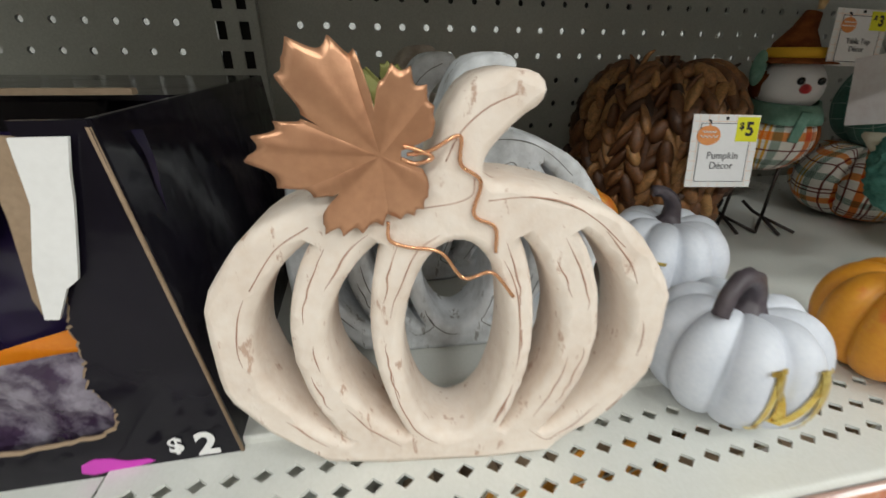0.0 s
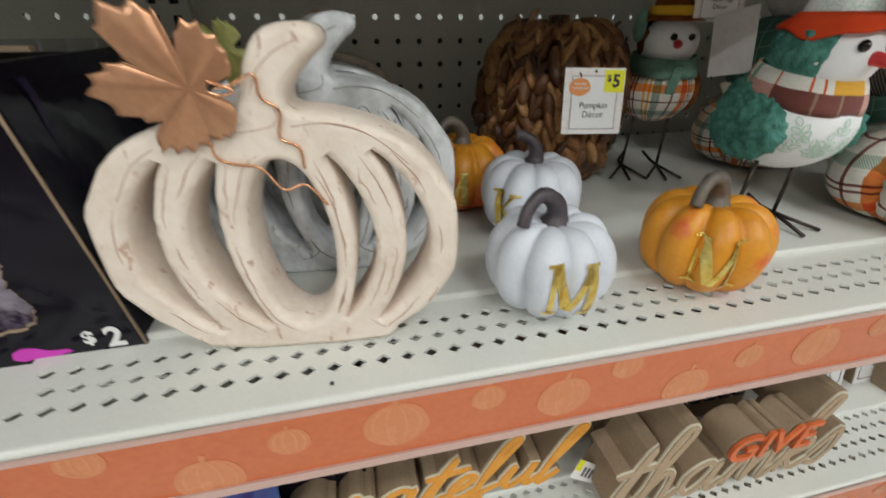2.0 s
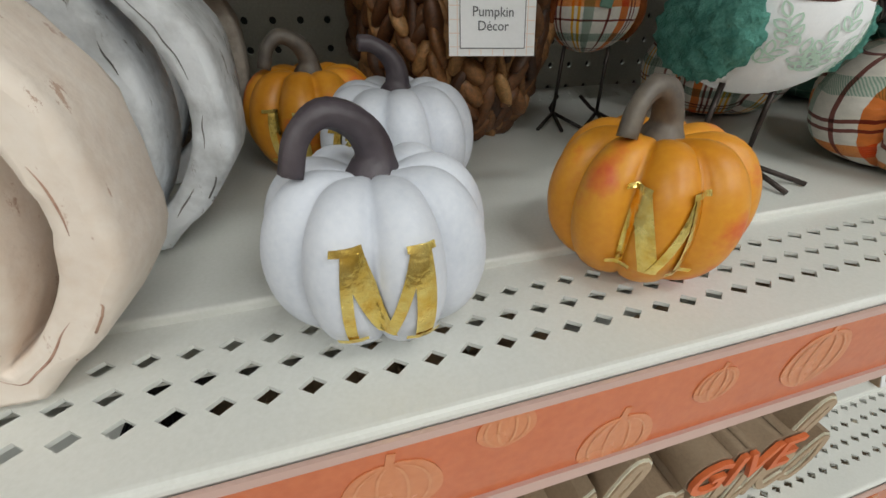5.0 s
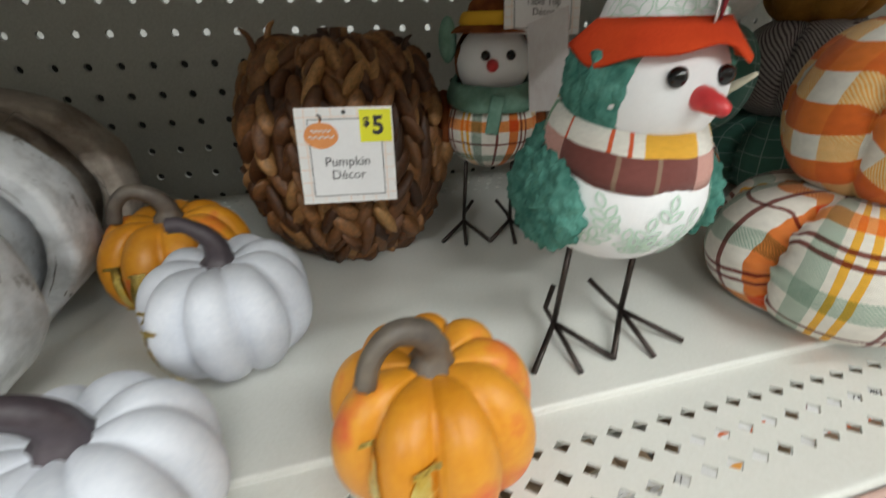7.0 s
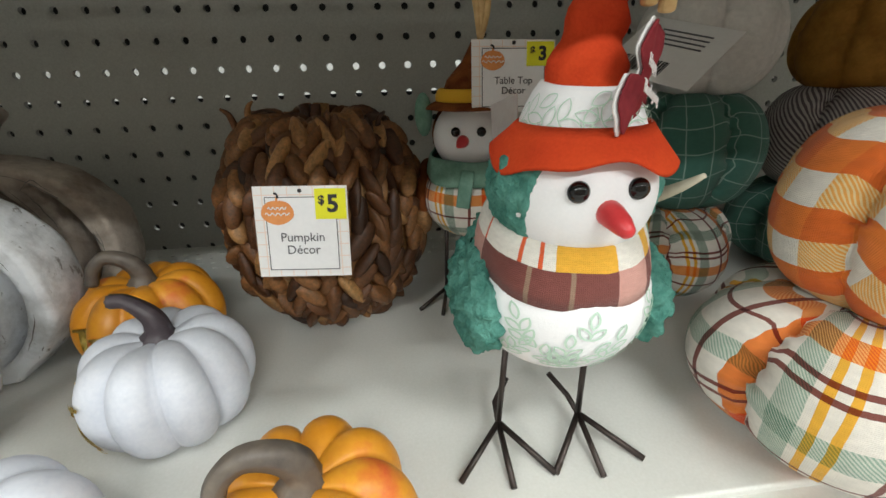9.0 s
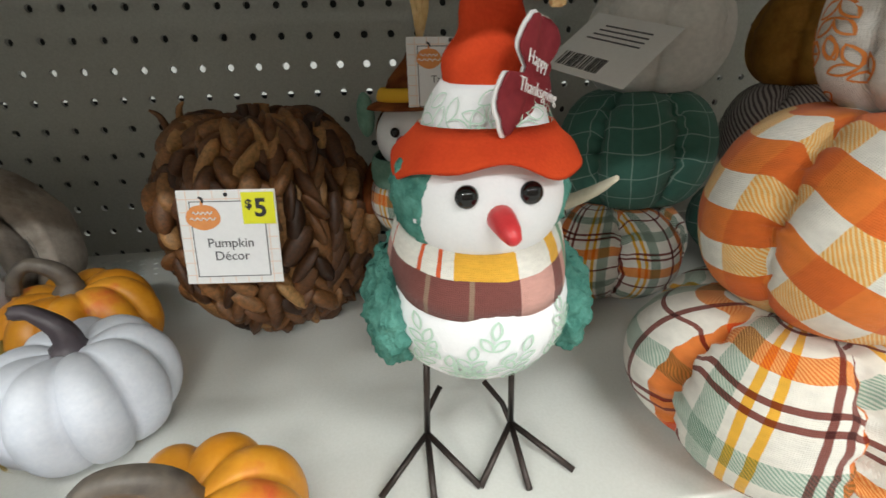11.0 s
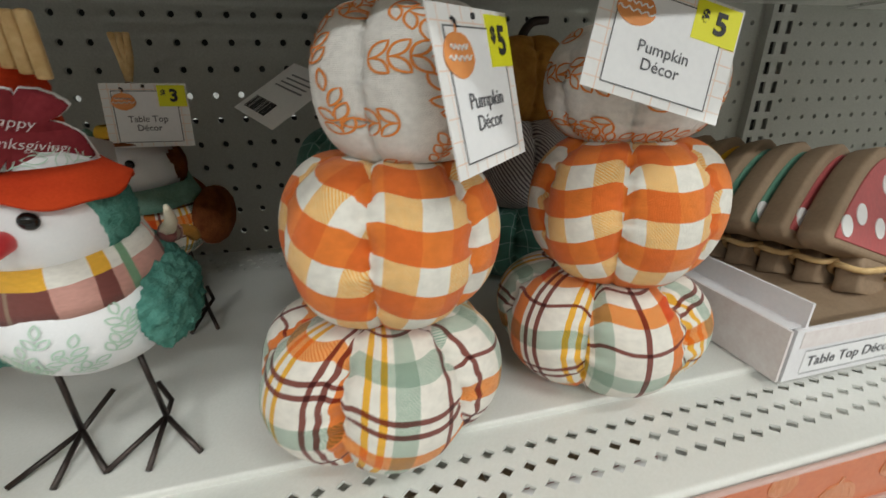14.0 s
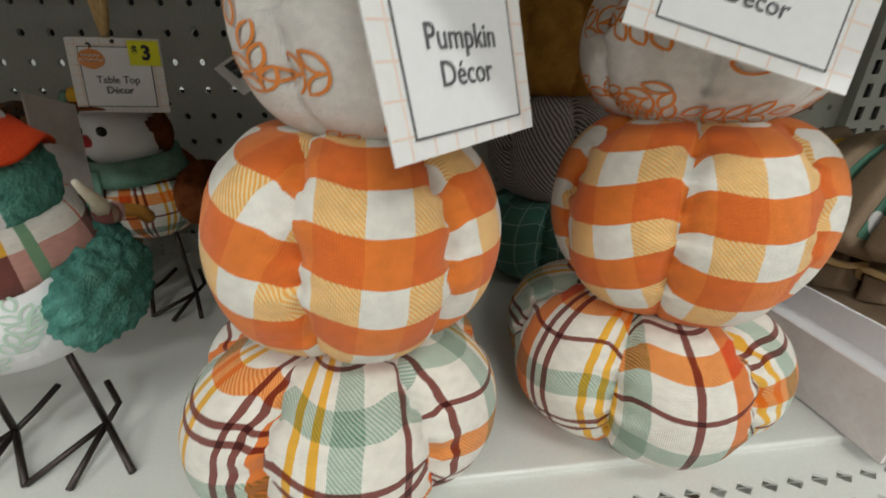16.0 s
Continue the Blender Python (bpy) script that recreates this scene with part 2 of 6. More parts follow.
M_WINE = noise_mat("wine_felt", (0.17, 0.02, 0.028), (0.24, 0.035, 0.04), 50, 0.85, bump=0.3, spec=0.1)
M_JUTE = noise_mat("jute_tassel", (0.62, 0.40, 0.17), (0.76, 0.54, 0.27), 120, 0.9, bump=0.5)
M_PLAID = cloth_uv("plaid_cotton", plaid_build())
M_PLAID2 = cloth_uv("plaid_cotton_small", plaid_build(0.62, (0.14, 0.25, 0.19)))
M_GING = cloth_uv("orange_gingham", gingham_build)
M_LEAFW = cloth_uv("white_cotton", plain_build((0.80, 0.77, 0.73)))
M_GREENW = cloth_uv("green_windowpane", grid_build((0.07, 0.20, 0.157), (0.30, 0.46, 0.40)))
def scarf_build(N, L, u, v):
    MAR, PNK, GRN = (0.20, 0.065, 0.055), (0.62, 0.33, 0.28), (0.20, 0.36, 0.22)
    low = bands(N, L, u, 0.110, [(0.0, MAR), (0.16, (0.30, 0.20, 0.14)), (0.175, MAR), (0.30, (0.30, 0.20, 0.14)), (0.315, MAR), (0.46, PNK), (0.60, MAR), (0.67, PNK), (0.72, GRN), (0.76, PNK), (0.93, MAR)], 0.87)
    top = bands(N, L, u, 0.110, [(0.0, W), (0.12, (0.70, 0.12, 0.04)), (0.135, W), (0.19, (0.70, 0.12, 0.04)), (0.205, W), (0.25, GOLD), (0.46, W), (0.60, GOLD), (0.67, W), (0.72, GRN), (0.76, W), (0.93, (0.70, 0.12, 0.04)), (0.945, W)], 0.87)
    f = nd(N, "ShaderNodeMath", operation="GREATER_THAN", i_1=0.0150)
    L.new(v, f.inputs[0])
    mx = nd(N, "ShaderNodeMix", data_type="RGBA")
    L.new(f.outputs[0], mx.inputs[0])
    L.new(low, mx.inputs[6])
    L.new(top, mx.inputs[7])
    return mx.outputs[2]


M_SCARF = cloth_uv("maroon_plaid_scarf", scarf_build)
M_HERR = cloth_uv("grey_herringbone", herring_build)
M_PRINT = mat("orange_leaf_print", 0.85, 0, (0.74, 0.25, 0.06), 0.2)[0]
M_GPRINT = mat("green_leaf_print", 0.85, 0, (0.48, 0.64, 0.53), 0.2)[0]
M_MUST = noise_mat("mustard_velvet", (0.30, 0.13, 0.02), (0.48, 0.23, 0.045), 60, 0.75, bump=0.3, spec=0.2)
M_WOODC = noise_mat("whitewashed_carved_wood", (0.72, 0.595, 0.50), (0.84, 0.735, 0.645), 34, 0.72, bump=0.35, fine=260, bdist=0.0012, contrast=(0.3, 0.55))
M_GREYC = noise_mat("grey_whitewash_wood", (0.52, 0.53, 0.54), (0.84, 0.86, 0.89), 38, 0.7, bump=0.4, fine=260, bdist=0.0015, contrast=(0.36, 0.56))
M_BROWNC = noise_mat("taupe_whitewash_wood", (0.26, 0.21, 0.17), (0.46, 0.40, 0.34), 45, 0.7, bump=0.4, fine=260, bdist=0.0015, contrast=(0.36, 0.56))
def flecked(m, color, size, cut, stretch=(1, 1, 0.35)):
    """Adds worn-through flecks of the wood or undercoat, stretched along the grain."""
    N, L = m.node_tree.nodes, m.node_tree.links
    b = next(n for n in N if n.type == "BSDF_PRINCIPLED")
    src = b.inputs["Base Color"].links[0].from_socket
    tc = nd(N, "ShaderNodeTexCoord")
    mp = nd(N, "ShaderNodeMapping")
    mp.inputs["Scale"].default_value = stretch
    L.new(tc.outputs["Object"], mp.inputs["Vector"])
    n = nd(N, "ShaderNodeTexNoise", i_Scale=size, i_Detail=8.0, i_Roughness=0.72)
    L.new(mp.outputs[0], n.inputs["Vector"])
    r = ramp(N, [(cut, (0, 0, 0)), (cut + 0.035, (1, 1, 1))])
    L.new(n.outputs["Fac"], r.inputs["Fac"])
    mx = nd(N, "ShaderNodeMix", data_type="RGBA")
    L.new(r.outputs["Color"], mx.inputs[0])
    L.new(src, mx.inputs[6])
    mx.inputs[7].default_value = (*color, 1)
    L.new(mx.outputs[2], b.inputs["Base Color"])
    return m


flecked(M_WOODC, (0.56, 0.39, 0.30), 170, 0.60)
flecked(M_GREYC, (0.34, 0.33, 0.32), 90, 0.60, (1.6, 1, 0.4))
M_CRACK = noise_mat("red_brown_groove", (0.36, 0.19, 0.13), (0.56, 0.37, 0.28), 200, 0.8)
M_CRACKG = noise_mat("dark_grey_groove", (0.10, 0.095, 0.09), (0.26, 0.25, 0.24), 160, 0.85)
M_KRAFT = noise_mat("mdf_tan", (0.27, 0.185, 0.115), (0.33, 0.235, 0.155), 30, 0.75, bump=0.15, fine=500)
M_BLACKBOX = noise_mat("black_gloss_card", (0.006, 0.005, 0.009), (0.010, 0.008, 0.014), 12, 0.13, bump=0.30, fine=22, bdist=0.006, spec=0.22)
M_NAVY = noise_mat("dark_violet_print", (0.012, 0.008, 0.03), (0.02, 0.012, 0.045), 12, 0.2, bump=0.04, fine=60, bdist=0.002)


# ---------------- mesh helpers ----------------
def mesh_ob(name, verts, faces, material, smooth=True, uvs=None):
    me = bpy.data.meshes.new(name)
    me.from_pydata(verts, [], faces)
    if smooth:
        me.polygons.foreach_set("use_smooth", [True] * len(me.polygons))
    if uvs is not None:
        lay = me.uv_layers.new(name="UVMap")
        idx = np.empty(len(me.loops), dtype=np.int32)
        me.loops.foreach_get("vertex_index", idx)
        lay.data.foreach_set("uv", np.asarray(uvs, dtype=np.float32)[idx].ravel())
    me.materials.append(material)
    me.update()
    return new(name, me)


def child(ob, parent, label=""):
    ob.parent = parent
    if label:
        tagged(ob, label)
    return ob


def part(name, bm, material, parent=None, label="", smooth=False):
    me = bpy.data.meshes.new(name)
    bm.to_mesh(me)
    bm.free()
    if smooth:
        me.polygons.foreach_set("use_smooth", [True] * len(me.polygons))
    me.materials.append(material)
    ob = new(name, me)
    if parent is not None:
        ob.parent = parent
    if label:
        tagged(ob, label)
    return ob


def thing(name, loc, label, category, group="", rz=0.0, rx=0.0, ry=0.0):
    ob = new(name)
    ob.empty_display_size = 0.02
    ob.matrix_basis = pose(*loc, rx, ry, rz)
    return tagged(ob, label, category, group)


def box_bm(x0, x1, y0, y1, z0, z1, bevel=0.0, seg=2):
    bm = bmesh.new()
    bmesh.ops.create_cube(bm, size=1, matrix=Matrix.Translation(((x0 + x1) / 2, (y0 + y1) / 2, (z0 + z1) / 2)) @ Matrix.Diagonal((x1 - x0, y1 - y0, z1 - z0, 1)))
    if bevel:
        bmesh.ops.bevel(bm, geom=bm.edges[:], offset=bevel, segments=seg, profile=0.5, affect="EDGES")
    return bm


def tube(name, pts, radius, material, parent=None, label="", sides=8, ends=1.0):
    """A round rod along points; radius is one number or one for each point."""
    pts = [Vector(p) for p in pts]
    rad = radius if isinstance(radius, (list, tuple)) else [radius] * len(pts)
    verts, faces = [], []
    up = Vector((0, 0, 1))
    prev = None
    for i, p in enumerate(pts):
        d = (pts[min(i + 1, len(pts) - 1)] - pts[max(i - 1, 0)]).normalized()
        if prev is None:
            a = d.cross(up if abs(d.z) < 0.9 else Vector((1, 0, 0))).normalized()
        else:
            a = (prev - d * prev.dot(d)).normalized()
        prev = a
        c = d.cross(a)
        for k in range(sides):
            t = 2 * math.pi * k / sides
            verts.append(p + (a * math.cos(t) + c * math.sin(t)) * rad[i])
    n = len(pts)
    for i in range(n - 1):
        for k in range(sides):
            k2 = (k + 1) % sides
            faces.append((i * sides + k, i * sides + k2, (i + 1) * sides + k2, (i + 1) * sides + k))
    faces.append(tuple(range(sides))[::-1])
    faces.append(tuple((n - 1) * sides + k for k in range(sides)))
    ob = mesh_ob(name, verts, faces, material)
    if parent is not None:
        ob.parent = parent
    if label:
        tagged(ob, label)
    return ob


def smooth_path(pts, n=6):
    """Catmull-Rom through the points."""
    P = [Vector(p) for p in pts]
    P = [P[0] * 2 - P[1]] + P + [P[-1] * 2 - P[-2]]
    out = []
    for i in range(1, len(P) - 2):
        for k in range(n):
            t = k / n
            a, b, c, d = P[i - 1], P[i], P[i + 1], P[i + 2]
            out.append(0.5 * ((2 * b) + (c - a) * t + (2 * a - 5 * b + 4 * c - d) * t * t + (3 * b - a - 3 * c + d) * t ** 3))
    out.append(P[-2])
    return out


def curve_mesh(name, loops, depth, bevel, material, parent=None, label="", res=1):
    """A flat shape in the x-z plane with holes (list of closed loops of (x, z)), depth thick towards +y, with bevelled edges."""
    cu = bpy.data.curves.new(name, "CURVE")
    cu.dimensions, cu.fill_mode = "2D", "BOTH"
    cu.extrude, cu.bevel_depth, cu.bevel_resolution, cu.offset = max(0.0, depth / 2 - bevel), bevel, res, -bevel
    for lp in loops:
        sp = cu.splines.new("POLY")
        sp.points.add(len(lp) - 1)
        for p, (x, z) in zip(sp.points, lp):
            p.co = (x, z, 0, 1)
        sp.use_cyclic_u = True
    return curve_to_mesh(name, cu, material, parent, label, depth)


def curve_to_mesh(name, cu, material, parent, label, depth=0.0):
    tmp = new("tmp_curve", cu)
    dg = bpy.context.evaluated_depsgraph_get()
    me = bpy.data.meshes.new_from_object(tmp.evaluated_get(dg))
    bpy.data.objects.remove(tmp)
    me.transform(Matrix.Translation((0, depth / 2, 0)) @ Matrix.Rotation(radians(90), 4, "X"))
    me.materials.clear()
    me.materials.append(material)
    ob = new(name, me)
    if parent is not None:
        ob.parent = parent
    if label:
        tagged(ob, label)
    return ob


def words(name, text, size, material, parent=None, label="", depth=0.0006, bevel=0.0, shear=0.0, spacing=1.0, offset=0.0, align="CENTER"):
    """Lettering standing in the x-z plane, readable from -y."""
    cu = bpy.data.curves.new(name, "FONT")
    cu.body, cu.size, cu.extrude, cu.bevel_depth, cu.shear = text, size, depth / 2, bevel, shear
    cu.align_x, cu.align_y, cu.space_character, cu.offset = align, "CENTER", spacing, offset
    cu.resolution_u = 3
    return curve_to_mesh(name, cu, material, parent, label, 0.0)


# ---------------- setting: aisle, gondola, shelves ----------------
P_IN = 0.0254
PEG_X, PEG_Z, PEG_Y = 0.13, 1.478, 0.383
BAY0, BAY1 = -0.184, 1.034
DECK = 1.30
SLAB = DECK + 0.004


def slab_ob(name, x0, x1, y0, y1, z0, z1, material, label="", kind="structure", bevel=0.0):
    ob = part(name, box_bm(x0, x1, y0, y1, z0, z1, bevel), material)
    return tagged(ob, label, "", "", kind)


slab_ob("floor", -4, 5, -4, 3.2, -0.1, 0.0, M_FLOOR, "pale vinyl store floor")
slab_ob("ceiling", -4, 5, -4, 3.2, 3.6, 3.7, M_CEIL, "white tiled store ceiling")
# unseen closing wall, darkened so that the black box mirrors less light
slab_ob("wall_south", -4, 5, -4.1, -4.0, 0, 3.6, M_WALL_DIM, "unseen plain store wall, coloured dark like goods to dim reflections")
slab_ob("wall_north", -4, 5, 3.2, 3.3, 0, 3.6, M_WALL, "plain pale store wall")
slab_ob("wall_west", -4.1, -4.0, -4, 3.2, 0, 3.6, M_WALL, "plain pale store wall")
slab_ob("wall_east", 5.0, 5.1, -4, 3.2, 0, 3.6, M_WALL, "plain pale store wall")


def weld(ob, dist=0.00002):
    bm = bmesh.new()
    bm.from_mesh(ob.data)
    bmesh.ops.remove_doubles(bm, verts=bm.verts[:], dist=dist)
    bm.to_mesh(ob.data)
    bm.free()
    return ob


def peg_panel(name, x0, x1, z0, z1, y, ox, oz, r=0.0034):
    """Steel back panel with round holes an inch apart, open right through."""
    verts, faces = [], []
    i0, i1 = math.ceil((x0 - ox) / P_IN + 0.5), math.floor((x1 - ox) / P_IN - 0.5)
    k0, k1 = math.ceil((z0 - oz) / P_IN + 0.5), math.floor((z1 - oz) / P_IN - 0.5)

    def quad(ax, az, bx, bz):
        n = len(verts)
        verts.extend([(ax, y, az), (bx, y, az), (bx, y, bz), (ax, y, bz)])
        faces.append((n, n + 1, n + 2, n + 3))
    gx0, gx1 = ox + (i0 - 0.5) * P_IN, ox + (i1 + 0.5) * P_IN
    gz0, gz1 = oz + (k0 - 0.5) * P_IN, oz + (k1 + 0.5) * P_IN
    quad(x0, z0, x1, gz0), quad(x0, gz1, x1, z1), quad(x0, gz0, gx0, gz1), quad(gx1, gz0, x1, gz1)
    h = P_IN / 2
    sq = [(1, 0), (1, 1), (0, 1), (-1, 1), (-1, 0), (-1, -1), (0, -1), (1, -1)]
    for i in range(i0, i1 + 1):
        for k in range(k0, k1 + 1):
            cx, cz, n = ox + i * P_IN, oz + k * P_IN, len(verts)
            for j, (a, b) in enumerate(sq):
                verts.append((cx + a * h, y, cz + b * h))
            for d in (0.0, 0.004):
                for j in range(8):
                    t = math.pi / 4 * j
                    verts.append((cx + r * math.cos(t), y + d, cz + r * math.sin(t)))
            for j in range(8):
                j2 = (j + 1) % 8
                faces.append((n + j, n + j2, n + 8 + j2, n + 8 + j))
                faces.append((n + 8 + j, n + 8 + j2, n + 16 + j2, n + 16 + j))
    ob = weld(mesh_ob(name, verts, faces, M_PEG, smooth=False))
    return tagged(ob, "grey enamelled perforated steel gondola back panel", "", "", "structure")


peg_panel("wall_pegboard_1", BAY0 + 0.022, BAY1 - 0.022, 0.9, 1.70, PEG_Y, PEG_X, PEG_Z)
peg_panel("wall_pegboard_2", BAY0 - 0.75, BAY0 - 0.022, 0.9, 1.70, PEG_Y, PEG_X - 0.011, PEG_Z)
peg_panel("wall_pegboard_3", BAY1 + 0.022, BAY1 + 0.75, 0.9, 1.70, PEG_Y, PEG_X + 0.008, PEG_Z)
slab_ob("wall_gondola_foot", -0.93, 1.78, PEG_Y, PEG_Y + 0.02, 0.0, 0.898, M_PEG, "grey steel gondola back below the shelves")
slab_ob("trim_plinth", -0.93, 1.78, 0.0, PEG_Y - 0.002, 0.0, 0.15, M_SHELF, "white steel gondola base")
# stand-in for the next aisle's shade: two plain sheets, shelf gap at eye height
slab_ob("wall_shade_1", -1.2, 2.2, 0.47, 0.48, 0.0, 1.449, M_DARK, "near-black sheet for the shade behind the pegboard holes")
slab_ob("wall_shade_2", -1.2, 2.2, 0.47, 0.48, 1.492, 2.2, M_DARK, "near-black sheet for the shade behind the pegboard holes")


def upright(name, xc):
    """Slotted steel post between two bays."""
    verts, faces = [], []
    y, w, sw, p = PEG_Y - 0.012, 0.0235, 0.0045, 0.0254

    def quad(a, b, c, d):
        n = len(verts)
        verts.extend([a, b, c, d])
        faces.append((n, n + 1, n + 2, n + 3))
    z0, nz = 0.9, 31
    for k in range(nz):
        a, b = z0 + k * p, z0 + (k + 1) * p
        s0, s1 = a + 0.005, b - 0.005
        xs = [xc - w, xc - 0.0105 - sw, xc - 0.0105 + sw, xc + 0.0105 - sw, xc + 0.0105 + sw, xc + w]
        for i in range(5):
            if i in (1, 3):
                quad((xs[i], y, a), (xs[i + 1], y, a), (xs[i + 1], y, s0), (xs[i], y, s0))
                quad((xs[i], y, s1), (xs[i + 1], y, s1), (xs[i + 1], y, b), (xs[i], y, b))
                quad((xs[i], y, s0), (xs[i], y + 0.003, s0), (xs[i], y + 0.003, s1), (xs[i], y, s1))
                quad((xs[i + 1], y, s0), (xs[i + 1], y + 0.003, s0), (xs[i + 1], y + 0.003, s1), (xs[i + 1], y, s1))
            else:
                quad((xs[i], y, a), (xs[i + 1], y, a), (xs[i + 1], y, b), (xs[i], y, b))
        for sx in (-w, w):
            quad((xc + sx, y, a), (xc + sx, PEG_Y + 0.02, a), (xc + sx, PEG_Y + 0.02, b), (xc + sx, y, b))
    ob = mesh_ob(name, verts, faces, M_PEG, smooth=False)
    return tagged(ob, "grey slotted steel upright between two bays", "", "", "structure")


upright("trim_post_1", BAY0)
upright("trim_post_2", BAY1)
# an added near-black block gives the slots of each post their shade
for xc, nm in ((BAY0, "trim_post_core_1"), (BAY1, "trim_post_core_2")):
    slab_ob(nm, xc - 0.018, xc + 0.018, PEG_Y + 0.004, PEG_Y + 0.03, 0.0, 1.75, M_DARK, "near-black block for the shade inside a slotted post")


def pierced(verts, faces, x0, x1, rows, pitch, dy, y0, z, hw, hd, stagger=True, depth=0.0016):
    """Diamond-pierced sheet: rows of cells from y0 on, each with its own hole with walls."""
    nx = int((x1 - x0) / pitch) - 1
    for r in range(rows):
        off = (pitch / 2 if (stagger and r % 2) else 0.0)
        ya, yb = y0 + r * dy, y0 + (r + 1) * dy
        yc = (ya + yb) / 2
        sx = x0 + off + ((x1 - x0) - (nx + 0.5) * pitch) / 2
        for a, b in ((x0, sx), (sx + nx * pitch, x1)):
            n = len(verts)
            verts.extend([(a, ya, z), (b, ya, z), (b, yb, z), (a, yb, z)])
            faces.append((n, n + 1, n + 2, n + 3))
        for i in range(nx):
            a, b = sx + i * pitch, sx + (i + 1) * pitch
            c, n = (a + b) / 2, len(verts)
            verts.extend([(a, ya, z), (b, ya, z), (b, yb, z), (a, yb, z)])
            for d in (0, depth):
                verts.extend([(c, yc - hd, z - d), (c + hw, yc, z - d), (c, yc + hd, z - d), (c - hw, yc, z - d)])
            faces.extend([(n, n + 1, n + 4), (n + 1, n + 5, n + 4), (n + 1, n + 2, n + 5), (n + 2, n + 6, n + 5), (n + 2, n + 3, n + 6), (n + 3, n + 7, n + 6), (n + 3, n, n + 7), (n, n + 4, n + 7)])
            for j in range(4):
                j2 = (j + 1) % 4
                faces.append((n + 4 + j, n + 4 + j2, n + 8 + j2, n + 8 + j))


def extrude_profile(name, pts, x0, x1, material, parent=None, label=""):
    """A profile of (y, z) points drawn out along x."""
    n = len(pts)
    verts = [(x0, y, z) for y, z in pts] + [(x1, y, z) for y, z in pts]
    faces = [(i, (i + 1) % n, n + (i + 1) % n, n + i) for i in range(n)]
    faces += [tuple(range(n))[::-1], tuple(range(n, 2 * n))]
    ob = mesh_ob(name, verts, faces, material, smooth=False)
    if parent is not None:
        ob.parent = parent
    if label:
        tagged(ob, label)
    return ob


def flat_pumpkin(h, wide=1.08, n=40):
    """Outline of a small squat pumpkin with a stem, h high, as (x, z) round the origin."""
    out = []
    for i in range(n):
        t = 2 * math.pi * i / n + math.pi / 2
        r = 1 - 0.035 * abs(math.sin(2.5 * t + 0.8))
        out.append((h * 0.5 * wide * math.cos(t) * r, h * 0.45 * math.sin(t) * r - h * 0.06))
    out[0] = (0.0, h * 0.36)
    out[1:1] = [(-h * 0.05, h * 0.36), (-h * 0.02, h * 0.5), (h * 0.06, h * 0.52)][::1]
    return out[4:] + [(h * 0.03, h * 0.36), (h * 0.06, h * 0.5), (-h * 0.02, h * 0.52), (-h * 0.05, h * 0.36)]


